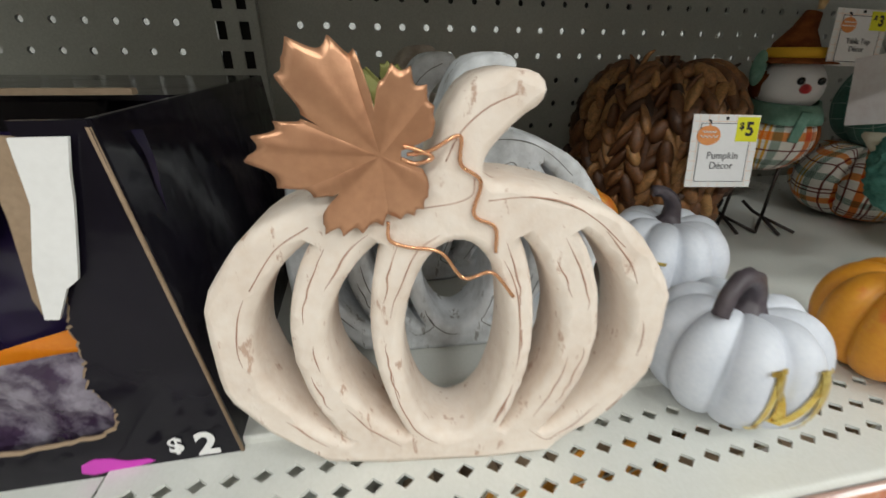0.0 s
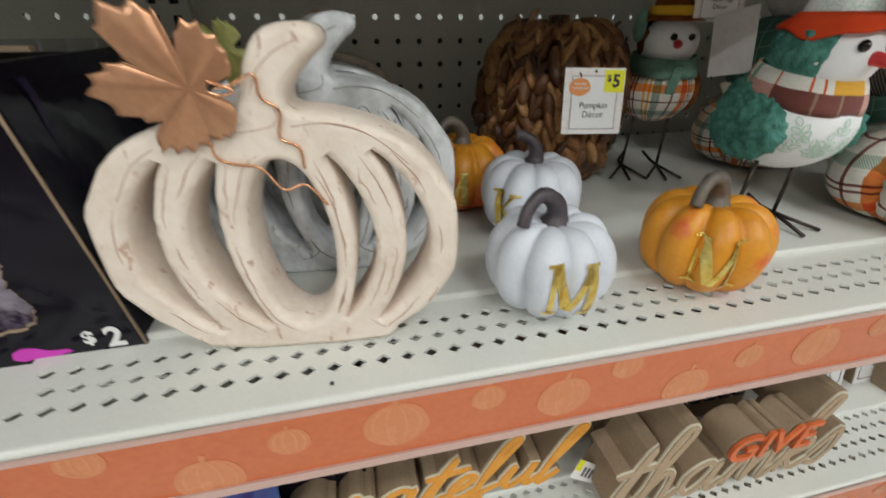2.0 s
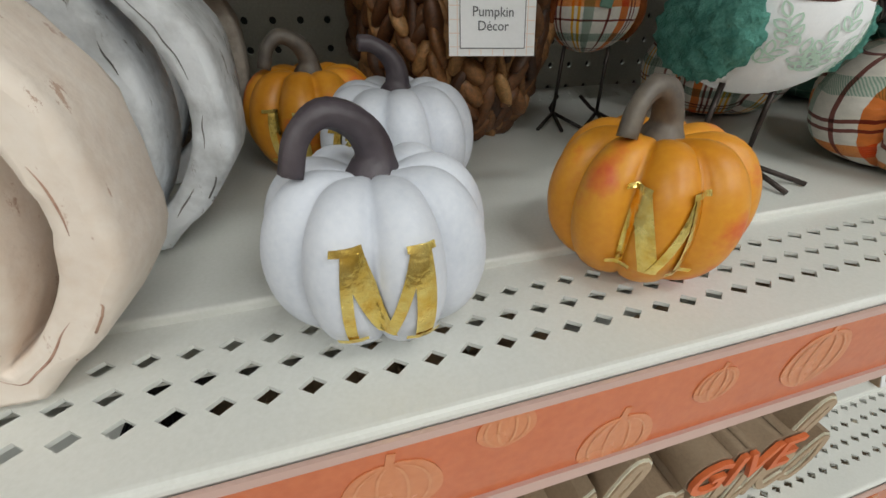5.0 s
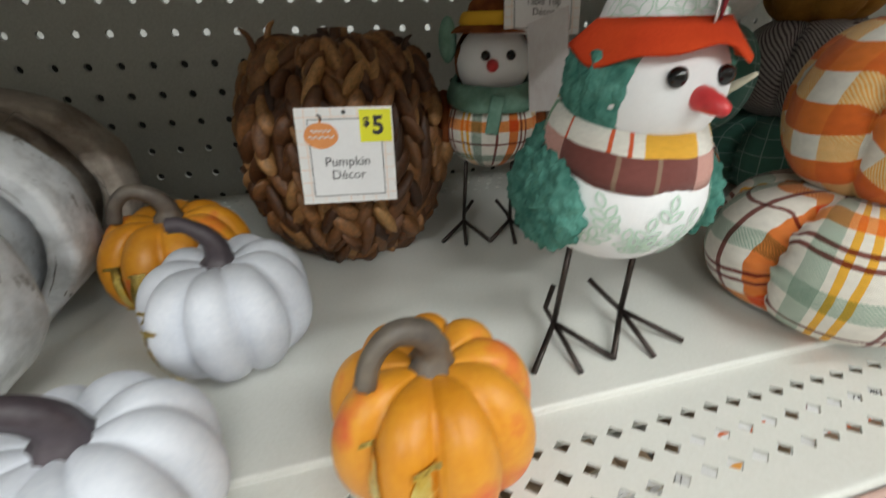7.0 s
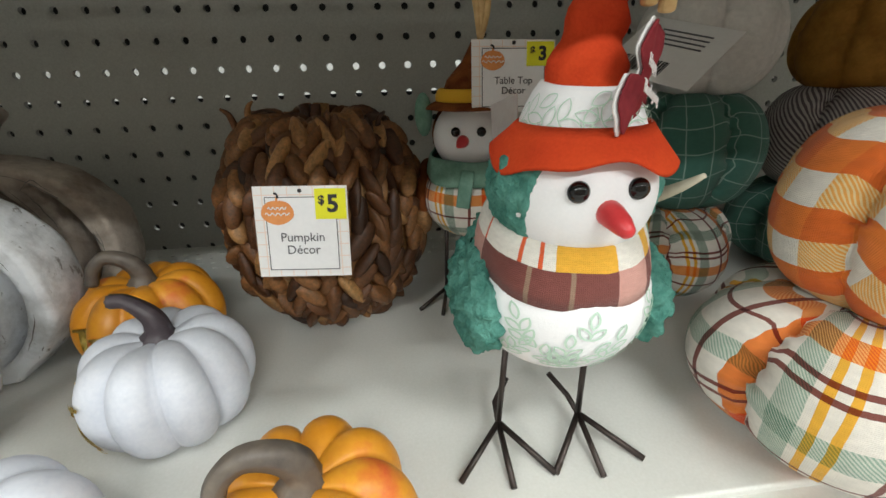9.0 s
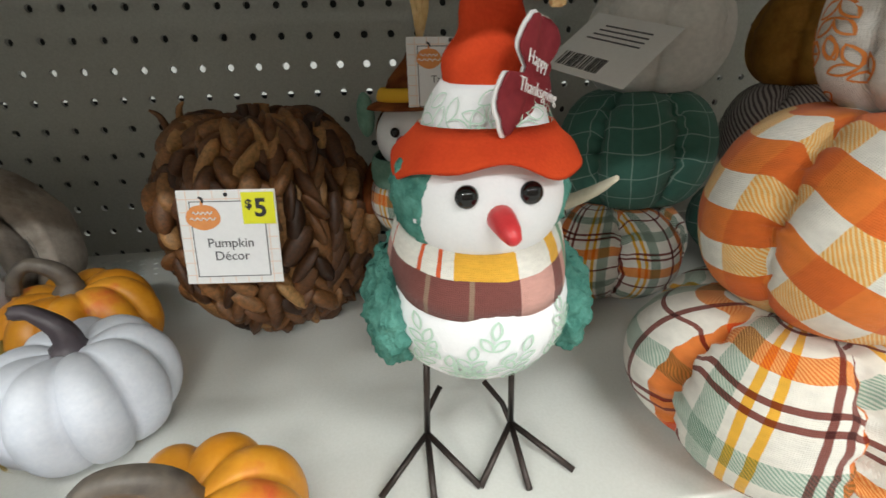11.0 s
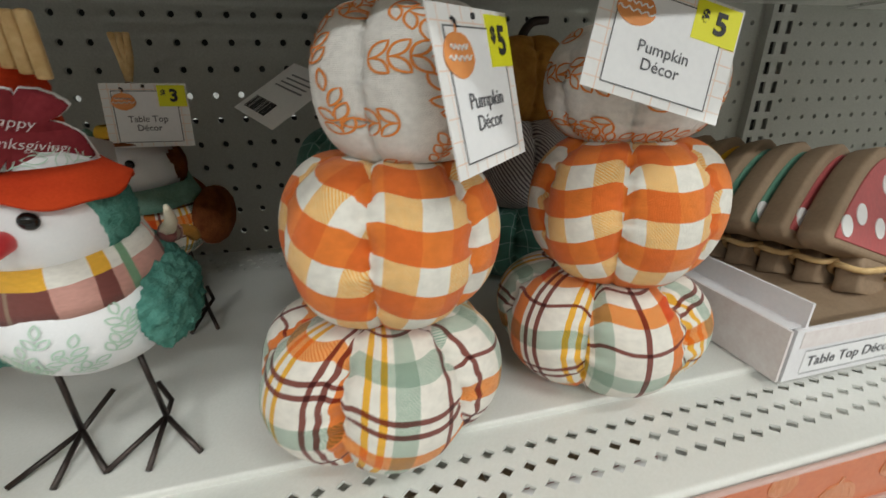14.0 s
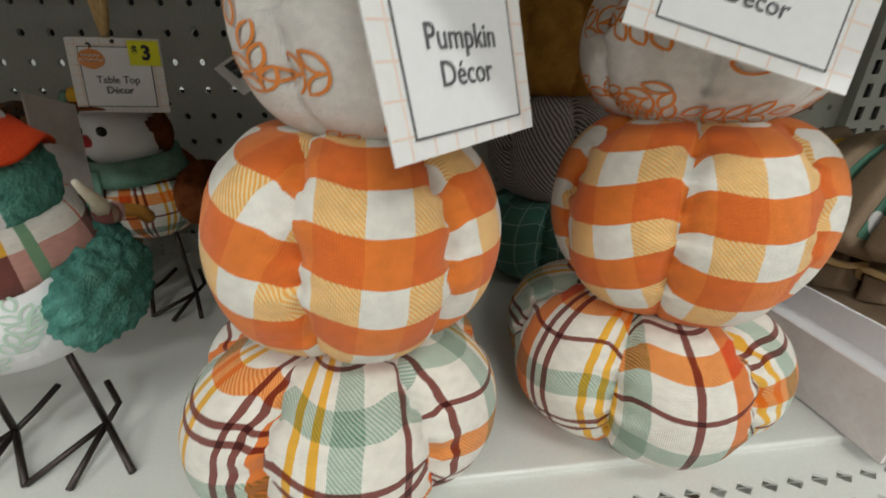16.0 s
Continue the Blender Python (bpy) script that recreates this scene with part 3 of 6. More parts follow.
def shelf(tag, z, x0, x1, rows=3, prints=True):
    base = tagged(new("shelf" + tag), "white enamelled steel gondola shelf with a pierced front", "shelf")
    base.matrix_basis = pose(0, 0, z)
    verts, faces = [], []
    pitch, dy = 0.01248, 0.0125
    yh = -0.0078
    pierced(verts, faces, x0, x1, rows, pitch, dy, yh, 0.0, 0.0042, 0.0034)
    yb = yh + rows * dy

    def quad(a, b, c, d):
        n = len(verts)
        verts.extend([a, b, c, d])
        faces.append((n, n + 1, n + 2, n + 3))
    quad((x0, -0.019, 0), (x1, -0.019, 0), (x1, yh, 0), (x0, yh, 0))
    quad((x0, yb, 0), (x1, yb, 0), (x1, max(0.046, yb + 0.002), 0), (x0, max(0.046, yb + 0.002), 0))
    deck = mesh_ob("front_deck", verts, faces, M_SHELF, smooth=False)
    child(deck, base)
    rear = []
    rf = []
    pierced(rear, rf, x0, x1, 4, pitch, dy, 0.316, 0.0, 0.0030, 0.0024)
    rn = len(rear)
    rear.extend([(x0, 0.28, 0), (x1, 0.28, 0), (x1, 0.316, 0), (x0, 0.316, 0), (x0, 0.316 + 4 * dy, 0), (x1, 0.316 + 4 * dy, 0), (x1, 0.381, 0), (x0, 0.381, 0)])
    rf.extend([(rn, rn + 1, rn + 2, rn + 3), (rn + 4, rn + 5, rn + 6, rn + 7)])
    child(mesh_ob("rear_deck", rear, rf, M_SHELF, smooth=False), base)
    # raised plate
    child(part("plate", box_bm(x0 + 0.001, x1 - 0.001, 0.040, 0.302, -0.012, 0.004, 0.0016, 3), M_SHELF), base)
    # rolled front edge and skirt
    prof = [(-0.0192 + 0.0030 * math.cos(a), -0.0030 + 0.0030 * math.sin(a)) for a in [math.pi * (0.5 + i / 8) for i in range(9)]]
    prof = [(-0.0190, 0.0)] + prof + [(-0.0200, -0.0080), (-0.0188, -0.0080)]
    child(extrude_profile("front_roll", prof, x0, x1, M_SHELF), base)
    child(part("skirt", box_bm(x0, x1, -0.0220, -0.0190, -0.0450, -0.0082), M_SHELF), base)
    # ticket holder
    tick = part("ticket_strip", box_bm(x0, x1, -0.0250, -0.0228, -0.0440, -0.0040), M_TICKET, base, "glossy orange ticket strip printed with pale pumpkins")
    child(extrude_profile("lower_rail", [(-0.0278, -0.0468), (-0.022, -0.0478), (-0.022, -0.0440), (-0.0266, -0.0430)], x0, x1, M_PLASTIC, None, "clear plastic ticket rail"), base)
    child(extrude_profile("upper_rail", [(-0.0258, -0.0040), (-0.0242, -0.0032), (-0.0228, -0.0032), (-0.0228, -0.0040)], x0, x1, M_PLASTIC, None), base)
    if prints:
        # one repeat of the printed strip: how far along, height of the pumpkin, how far below the shelf
        repeat = ((0.0, 0.034, -0.0200), (0.047, 0.019, -0.0135), (0.090, 0.032, -0.0230), (0.125, 0.020, -0.0085), (0.169, 0.032, -0.0340), (0.207, 0.020, -0.0185))
        for j in range(42):
            x = -0.263 + 0.257 * (j // 6) + repeat[j % 6][0]
            h, zc = repeat[j % 6][1:]
            if not x0 + 0.02 < x < x1 - 0.02:
                continue
            for lp_h, dep, mt, nm in ((h, 0.0003, M_TICKET_P, "pumpkin_print"),):
                ol = [(px, min(max(pz, -0.0436 - zc), -0.0044 - zc)) for px, pz in flat_pumpkin(lp_h, 0.98)]
                o = curve_mesh(nm, [ol], dep, 0.0, mt, tick)
                o.location = (x, -0.0254, zc)
                for f in (0.30, 0.72):
                    for sg in (-1, 1):
                        pts = []
                        for q in range(9):
                            a = -1.25 + 2.5 * q / 8
                            pz = h * 0.40 * math.sin(a) - h * 0.06
                            pts.append((sg * h * 0.49 * f * math.cos(a), max(min(pz, -0.0052 - zc), -0.0432 - zc)))
                        v, fc = [], []
                        for q, (px, pz) in enumerate(pts):
                            v.extend([(px - 0.00045, 0, pz), (px + 0.00045, 0, pz)])
                            if q:
                                fc.append((2 * q - 2, 2 * q - 1, 2 * q + 1, 2 * q))
                        ln = mesh_ob("rib_line", v, fc, M_TICKET_L, smooth=False)
                        ln.location = (0, -0.0002, 0)
                        child(ln, o)
    # underside
    child(part("underside", box_bm(x0 + 0.002, x1 - 0.002, 0.042, 0.30, -0.030, -0.0285), M_SHELF), base)
    return base


shelf("", DECK, BAY0 + 0.0015, BAY1 - 0.0015, 3)
shelf("", DECK - 0.2286, BAY0 + 0.0015, BAY1 - 0.0015, 4)
shelf("", DECK - 0.4826, BAY0 + 0.0015, BAY1 - 0.0015, 3)
shelf("", DECK + 0.2920, BAY0 + 0.0015, BAY1 - 0.0015, 3, False)
for dz in (0.0, -0.2286, 0.2920):
    shelf("", DECK + dz - 0.003, BAY0 - 0.70, BAY0 - 0.0015, 3, False)
    shelf("", DECK + dz - 0.003, BAY1 + 0.0015, BAY1 + 0.60, 3, False)


# ---------------- gourds ----------------
def gourd(R, H, n, crease, th, ph, top=0.10, bot=0.06, power=0.8, sharp=0.7, phase=0.0):
    """A point on a ribbed gourd, foot at the origin: th round it, ph from foot (0) to crown (pi)."""
    s = max(0.0, math.sin(ph))
    lobe = 1 - crease * (1 - abs(math.sin(n * (th - phase) / 2)) ** sharp) * min(1.0, 0.35 + s)
    rho = R * s ** power * lobe
    z = H * 0.5 * (1 - math.cos(ph))
    e = math.exp(-(rho / (0.42 * R)) ** 2)
    z += (-top * H * e if ph > math.pi / 2 else bot * H * e)
    z *= 1 - 0.25 * (1 - lobe) * (1 if ph > math.pi / 2 else 0.2)
    return Vector((rho * math.cos(th), rho * math.sin(th), z))


def gourd_mesh(name, material, R, H, n, crease, parent, cuts=10, rings=28, puck=0.0, lay=None, seed=1, label="", **kw):
    rnd = random.Random(seed)
    verts, faces, uvs = [], [], []
    phase = kw.get("phase", 0.0)
    for g in range(n):
        ou, ov, rot = rnd.uniform(0, 0.3), rnd.uniform(0, 0.3), radians(rnd.uniform(-9, 9))
        if lay and g in lay:
            ou, ov, rot = lay[g][0] - 0.0011, lay[g][1] - 0.0011, radians(lay[g][2])
        base = len(verts)
        for i in range(cuts + 1):
            f = i / cuts
            th = phase + 2 * math.pi * (g + f) / n
            arc, last = 0.0, None
            for j in range(rings + 1):
                ph = math.pi * (0.02 + 0.96 * j / rings)
                p = gourd(R, H, n, crease, th, ph, **kw)
                if puck:
                    edge = (abs(f - 0.5) * 2) ** 4
                    gc = (g + (1 if f > 0.5 else 0)) % n
                    w = math.sin(ph * 17 + gc * 2.1) * math.sin(ph * 7 + gc)
                    p = p * (1 + puck * edge * w * math.sin(ph))
                    p = Vector((p.x, p.y, p.z))
                    nz = noise.noise(p * 45 + Vector((0, seed, 0))) * puck * 0.010
                    p = p + Vector((p.x, p.y, 0)).normalized() * nz if (p.x or p.y) else p
                if last is not None:
                    arc += (p - last).length
                last = p
                verts.append(p)
                gw = 2 * math.pi * R / n
                u, v = (f - 0.5) * gw * (0.55 + 0.45 * math.sin(ph)), arc
                uvs.append((u * math.cos(rot) - v * math.sin(rot) + ou, u * math.sin(rot) + v * math.cos(rot) + ov))
        for i in range(cuts):
            for j in range(rings):
                a = base + i * (rings + 1) + j
                faces.append((a, a + rings + 1, a + rings + 2, a + 1))
    ob = weld(mesh_ob(name, verts, faces, material, True, uvs))
    if parent is not None:
        ob.parent = parent
    if label:
        tagged(ob, label)
    return ob


def curl_stem(parent, R, H, material, twist, scale=1.0, label="", short=False):
    """Thick ridged stem that rises, bends over and droops to the body."""
    path = smooth_path([(0, 0, H * 0.84), (0.001, 0.0, H * 1.00), (-0.004, -0.001, H * 1.14), (-0.013, -0.002, H * 1.20), (-0.0205, -0.003, H * 1.11), (-0.0240, -0.004, H * 0.95)], 5)
    if short:
        path = smooth_path([(0, 0, H * 0.84), (0.001, 0.0, H * 0.96), (0.000, 0.0, H * 1.06), (-0.004, 0.0, H * 1.15), (-0.010, 0.001, H * 1.21), (-0.016, 0.001, H * 1.22)], 5)
    k = len(path)
    rad = [scale * (0.0078 - 0.0036 * min(1, i / (0.7 * k)) + (0.004 * max(0, 1 - i / 4))) for i in range(k)]
    c, s = math.cos(twist), math.sin(twist)
    path = [Vector((p.x * c - p.y * s, p.x * s + p.y * c, p.z)) for p in path]
    ob = tube("stem", path, rad, material, parent, label, sides=14)
    me = ob.data
    for v in me.vertices:
        i, q = divmod(v.index, 14)
        if i < k and q % 2:
            v.co = path[i] + (v.co - path[i]) * 0.80
    return ob


def strip_on_gourd(name, quads, gp, material, parent, label="", lift=0.0007, n=10):
    """Flat strokes (quads in metres: across, up) wrapped round a gourd's front, as one raised foil letter."""
    R, H, kw = gp
    verts, faces = [], []
    for qi, q in enumerate(quads):
        base = len(verts)
        for i in range(n + 1):
            for j in range(4):
                f, g = i / n, j / 3
                a = Vector(q[0]).lerp(Vector(q[3]), f)
                b = Vector(q[1]).lerp(Vector(q[2]), f)
                p = a.lerp(b, g)
                th = -math.pi / 2 + p.x / (R * 0.98)
                lo, hi = 0.2, 2.6
                for _ in range(24):
                    mid = (lo + hi) / 2
                    if gourd(R, H, th=th, ph=mid, **kw).z < p.y:
                        lo = mid
                    else:
                        hi = mid
                s = gourd(R, H, th=th, ph=lo, **kw)
                nrm = Vector((s.x, s.y, (s.z - H / 2) * 0.8)).normalized()
                verts.append(s + nrm * (lift + 0.00015 * qi))
        for i in range(n):
            for j in range(3):
                a = base + i * 4 + j
                faces.append((a, a + 1, a + 5, a + 4))
    ob = mesh_ob(name, verts, faces, material)
    ob.parent = parent
    if label:
        tagged(ob, label)
    return ob


def letter_quads(ch, w, h, z0):
    """Slab-serif strokes, centred on x, from z0 up."""
    def q(x0, y0, x1, y1, t0):
        return [(x0 * w - t0 * w, z0 + y0 * h), (x0 * w + t0 * w, z0 + y0 * h), (x1 * w + t0 * w, z0 + y1 * h), (x1 * w - t0 * w, z0 + y1 * h)]
    if ch == "M":
        return [q(-0.40, 0.0, -0.36, 0.98, 0.055), q(-0.33, 1.0, -0.02, 0.02, 0.11), q(0.0, 0.02, 0.34, 1.0, 0.06), q(0.38, 0.0, 0.38, 0.98, 0.105),
                q(-0.40, 0.0, -0.40, 0.06, 0.16), q(0.38, 0.0, 0.38, 0.06, 0.20), q(-0.36, 0.94, -0.36, 1.0, 0.15), q(0.38, 0.94, 0.38, 1.0, 0.15)]
    return [q(-0.30, 0.0, -0.26, 1.0, 0.11), q(-0.2, 0.45, 0.30, 1.0, 0.06), q(-0.05, 0.55, 0.34, 0.0, 0.11), q(-0.30, 0, -0.30, 0.06, 0.2), q(-0.26, 0.94, -0.26, 1.0, 0.2), q(0.30, 0.94, 0.30, 1.0, 0.16), q(0.34, 0, 0.34, 0.06, 0.18)]


def resin_pumpkin(loc, R, H, body, stem, letter, label, turn=0.0, lean=0.0, stemturn=0.3, lx=0.0, lw=0.024, lh=0.022, lz=0.30, short=False):
    t = thing("resin_pumpkin", loc, label, "pumpkin", "small resin letter pumpkins", turn, lean)
    kw = dict(n=9, crease=0.19, top=0.12, bot=0.05, power=0.62, sharp=0.62, phase=0.35)
    b = gourd_mesh("body", body, R, H, 9, 0.19, t, cuts=12, rings=28, top=0.12, bot=0.05, power=0.62, sharp=0.62, phase=0.35)
    curl_stem(t, R, H, stem, stemturn, 0.86, short=short)
    if letter:
        quads = [[(x + lx, z) for x, z in q] for q in letter_quads(letter, lw, lh, H * lz)]
        strip_on_gourd("letter_" + letter.lower(), quads, (R, H, kw), M_GOLD, t, "gold foil letter " + letter)
    return t


resin_pumpkin((0.0930, 0.029, DECK), 0.0372, 0.0595, M_WPUMP, M_STEM, "M", "small white resin pumpkin with a gold foil letter M", 0, 0, 0.2, lx=-0.0035, lw=0.0270, lh=0.030, lz=0.25)
resin_pumpkin((0.2005, 0.0305, DECK), 0.0380, 0.0605, M_OPUMP, M_STEM2, "M", "small orange resin pumpkin with a gold foil letter M", 0, 0, 0.2, lx=-0.0205, lw=0.029, lh=0.030, lz=0.25)
resin_pumpkin((0.1180, 0.116, SLAB), 0.0390, 0.062, M_WPUMP, M_STEM, "K", "small white resin pumpkin with a gold foil letter K", -52, 0, 0.95, lx=0.0, lw=0.026, lh=0.028, lz=0.22, short=True)
resin_pumpkin((0.0790, 0.178, SLAB), 0.0405, 0.062, M_OPUMP, M_STEM2, "M", "small orange resin pumpkin with gold foil, standing behind the white ones", -25, 0, 0.6, lx=0.0, lw=0.026, lh=0.028, lz=0.22)

# ---------------- stacked fabric pumpkins ----------------


def leaf_ring(c, ang, ln, wd):
    """A pointed leaf outline as (u, v) points."""
    pts = []
    for i in range(9):
        f = i / 8
        pts.append((f * ln, wd * math.sin(math.pi * f) ** 0.8))
    pts += [(f * ln, -wd * math.sin(math.pi * f) ** 0.8) for f in [i / 8 for i in range(7, 0, -1)]]
    return [(c[0] + x * math.cos(ang) - y * math.sin(ang), c[1] + x * math.sin(ang) + y * math.cos(ang)) for x, y in pts]


def printed_leaves(surface, sprays, material, parent, width=0.0007, label="", scale=1.0):
    """Outlined leaf sprays laid on a surface(u, v) -> point, outward normal; one printed mesh."""
    verts, faces = [], []

    def ribbon(pts, closed=True):
        n, base = len(pts), len(verts)
        for i, (u, v) in enumerate(pts):
            a, b = pts[(i - 1) % n] if closed or i else pts[i], pts[(i + 1) % n] if closed or i < n - 1 else pts[i]
            d = Vector((b[0] - a[0], b[1] - a[1]))
            d = d.normalized() if d.length > 1e-9 else Vector((1, 0))
            for s in (-1, 1):
                p, nr = surface(u - d.y * width * s, v + d.x * width * s)
                verts.append(p + nr * 0.0004)
        for i in range(n if closed else n - 1):
            j = (i + 1) % n
            faces.append((base + 2 * i, base + 2 * i + 1, base + 2 * j + 1, base + 2 * j))
    for u, v, ang, k in sprays:
        ln = 0.0095 * scale
        for i in range(k):
            side = 1 if i % 2 else -1
            d = 0.0068 * scale * (i // 2)
            c = (u + d * math.cos(ang), v + d * math.sin(ang))
            ribbon(leaf_ring(c, ang + side * 0.75, ln, ln * 0.24))
        d = 0.0068 * scale * ((k + 1) // 2)
        ribbon(leaf_ring((u + d * math.cos(ang), v + d * math.sin(ang)), ang, ln, ln * 0.24))
    ob = mesh_ob("leaf_print", verts, faces, material)
    ob.parent = parent
    if label:
        tagged(ob, label)
    return ob


def fabric_stack(loc, sizes, label, turn=0.0, mats=(M_PLAID, M_GING, M_LEAFW), leaves=True, seed=1, shift=((0, 0), (0.008, -0.006), (0.022, -0.012)), group="stacked fabric pumpkins", phases=(0.4, 0.9, 0.2), ngore=(6, 6, 6), lays=(None, None, None)):
    t = thing("stacked_pumpkins", loc, label, "decoration", group, turn)
    names = ("bottom_pumpkin", "middle_pumpkin", "top_pumpkin")
    z = 0.0
    for i, (R, H) in enumerate(sizes):
        kw = dict(top=0.05, bot=0.03, power=0.60, sharp=0.5, phase=phases[i])
        o = gourd_mesh(names[i], mats[i], R, H, ngore[i], 0.19, t, cuts=18, rings=48, puck=0.07, lay=lays[i], seed=seed + i, **kw)
        o.location = (shift[i][0], shift[i][1], z)
        if leaves and i == 2:
            def surf(u, v, R=R, H=H, kw=kw, n=ngore[i]):
                th, ph = u / R, max(0.15, min(2.95, v / (H * 0.72)))
                p = gourd(R, H, n, 0.19, th, ph, **kw)
                a, b = gourd(R, H, n, 0.19, th + 0.02, ph, **kw), gourd(R, H, n, 0.19, th, ph + 0.02, **kw)
                nr = (a - p).cross(b - p)
                nr = nr.normalized() if nr.length > 1e-12 else Vector((0, 0, 1))
                return p, nr if nr.dot(p - Vector((0, 0, H / 2))) > 0 else -nr
            rnd = random.Random(seed + 9)
            sprays = []
            for a in range(9):
                for b in range(4):
                    sprays.append(((a + 0.5 * (b % 2) + rnd.uniform(-0.15, 0.15)) / 9 * 2 * math.pi * R, (0.50 + 0.62 * b + rnd.uniform(-0.12, 0.12)) * H * 0.72, rnd.uniform(0, 6.28), rnd.choice((4, 5, 6))))
            pr = printed_leaves(surf, sprays, M_PRINT, o, width=0.0006, label="orange printed leaf sprays", scale=1.18)
        z += H * 0.90
    path = smooth_path([(shift[2][0], shift[2][1], z - 0.012), (shift[2][0], shift[2][1], z + 0.004), (shift[2][0] + 0.008, shift[2][1] - 0.002, z + 0.016), (shift[2][0] + 0.022, shift[2][1] - 0.004, z + 0.018)], 4)
    tube("stem", path, [0.005 * (1 - 0.4 * i / len(path)) for i in range(len(path))], M_BLACKW, t, "dark bent stem")
    return t


# each gore is a piece of cloth of its own: where it was cut from the bolt (across, up) and how it was turned
LAYS_A = ({4: (0.0730, -0.0560, 10), 3: (0.0395, 0.1200, -179), 5: (0.0441, 0.1585, -173), 2: (0.0682, -0.0375, 0)}, {4: (0.0318, -0.0700, 9), 3: (0.0385, -0.0714, 24), 5: (0.0042, -0.0555, -10)}, None)
LAYS_B = ({2: (0.0065, -0.0313, -7), 3: (0.0777, -0.0154, -2)}, {2: (0.0002, -0.0713, -12), 3: (0.0139, -0.0759, -3)}, None)
fabric_stack((0.442, 0.066, SLAB), ((0.0670, 0.076), (0.0552, 0.086), (0.0420, 0.067)), "tower of three stuffed cotton pumpkins, plaid, orange gingham and leaf print", 0, seed=3, phases=(0.105, 0.21, 0.925), shift=((0, 0), (0.010, 0.002), (0.021, -0.004)), lays=LAYS_A)
fabric_stack((0.586, 0.080, SLAB), ((0.0670, 0.076), (0.0545, 0.086), (0.0460, 0.064)), "tower of three stuffed cotton pumpkins beside the display tray", 0, seed=8, phases=(0.908, 0.96, 0.0), shift=((0, 0), (0.0035, -0.0065), (0.002, -0.002)), lays=LAYS_B)


# ---------------- carved wooden pumpkins ----------------
def chaikin(lp):
    """Cuts the corners of a closed loop once."""
    out = []
    for (x0, z0), (x1, z1) in zip(lp, lp[1:] + lp[:1]):
        out += [(0.75 * x0 + 0.25 * x1, 0.75 * z0 + 0.25 * z1), (0.25 * x0 + 0.75 * x1, 0.25 * z0 + 0.75 * z1)]
    return out


def inside(p, lp):
    hit = False
    for (x0, z0), (x1, z1) in zip(lp, lp[1:] + lp[:1]):
        if (z0 > p[1]) != (z1 > p[1]) and p[0] < (x1 - x0) * (p[1] - z0) / (z1 - z0) + x0:
            hit = not hit
    return hit


def crescent(top, foot, inner, outer, n=13):
    """A slot between two ribs from a narrow top to a pointed foot, both edges bowed sideways."""
    def edge(bow):
        return [(top[0] + (foot[0] - top[0]) * q + bow * math.sin(math.pi * q) ** 0.78, top[1] + (foot[1] - top[1]) * q) for q in [i / n for i in range(n + 1)]]
    return edge(inner)[:-1] + edge(outer)[::-1][:-1]


def carved_loops():
    """Outline and openings of a flat carved pumpkin about 0.16 wide, foot on z = 0."""
    a, b, xc, zc = 0.0815, 0.0600, -0.0042, 0.0610
    outer = []
    steps = 30
    for i in range(steps):
        t = -math.pi / 2 + 2 * math.pi * i / steps
        x, z = xc + a * math.copysign(abs(math.cos(t)) ** 0.84, math.cos(t)), zc + b * math.copysign(abs(math.sin(t)) ** 0.90, math.sin(t))
        x += 0.0010 * math.sin(i * 2.3) - 0.05 * max(0.0, zc - z) * (1 if x < xc else 0.0)
        outer.append((x, max(z, 0.0)))
    outer = [p for p in outer if p[1] >= 0.0016]
    # split at the foot and crown, and put a flat foot and the stem in
    right = sorted([p for p in outer if p[0] >= (0.012 if p[1] > zc else 0.040)], key=lambda p: math.atan2(p[1] - zc, p[0] - xc))
    left = sorted([p for p in outer if p[0] <= (-0.016 if p[1] > zc else -0.050)], key=lambda p: math.atan2(p[1] - zc, xc - p[0]), reverse=True)
    stem = [(0.0068, 0.1205), (0.0062, 0.1260), (0.0090, 0.1310), (0.0165, 0.1390), (0.0222, 0.1425), (0.0232, 0.1475), (0.0195, 0.1510), (0.0110, 0.1518), (0.0010, 0.1490), (-0.0052, 0.1405), (-0.0100, 0.1280), (-0.0125, 0.1215)]
    loop = [(0.038, 0.0)] + right + stem + left + [(-0.048, 0.0)]
    holes = [[(-0.0005 + 0.0188 * math.cos(t), 0.0580 + 0.0435 * math.sin(t)) for t in [2 * math.pi * i / 22 for i in range(22)]][::-1]]
    holes.append(crescent((-0.0240, 0.1025), (-0.0165, 0.0135), -0.0096, -0.0250))
    holes.append(crescent((-0.0450, 0.1035), (-0.0395, 0.0118), -0.0156, -0.0285))
    holes.append(crescent((0.0185, 0.1040), (0.0175, 0.0148), 0.0098, 0.0195))
    holes.append(crescent((0.0365, 0.1060), (0.0335, 0.0125), 0.0168, 0.0285))
    return chaikin(loop), [chaikin(h) for h in holes]


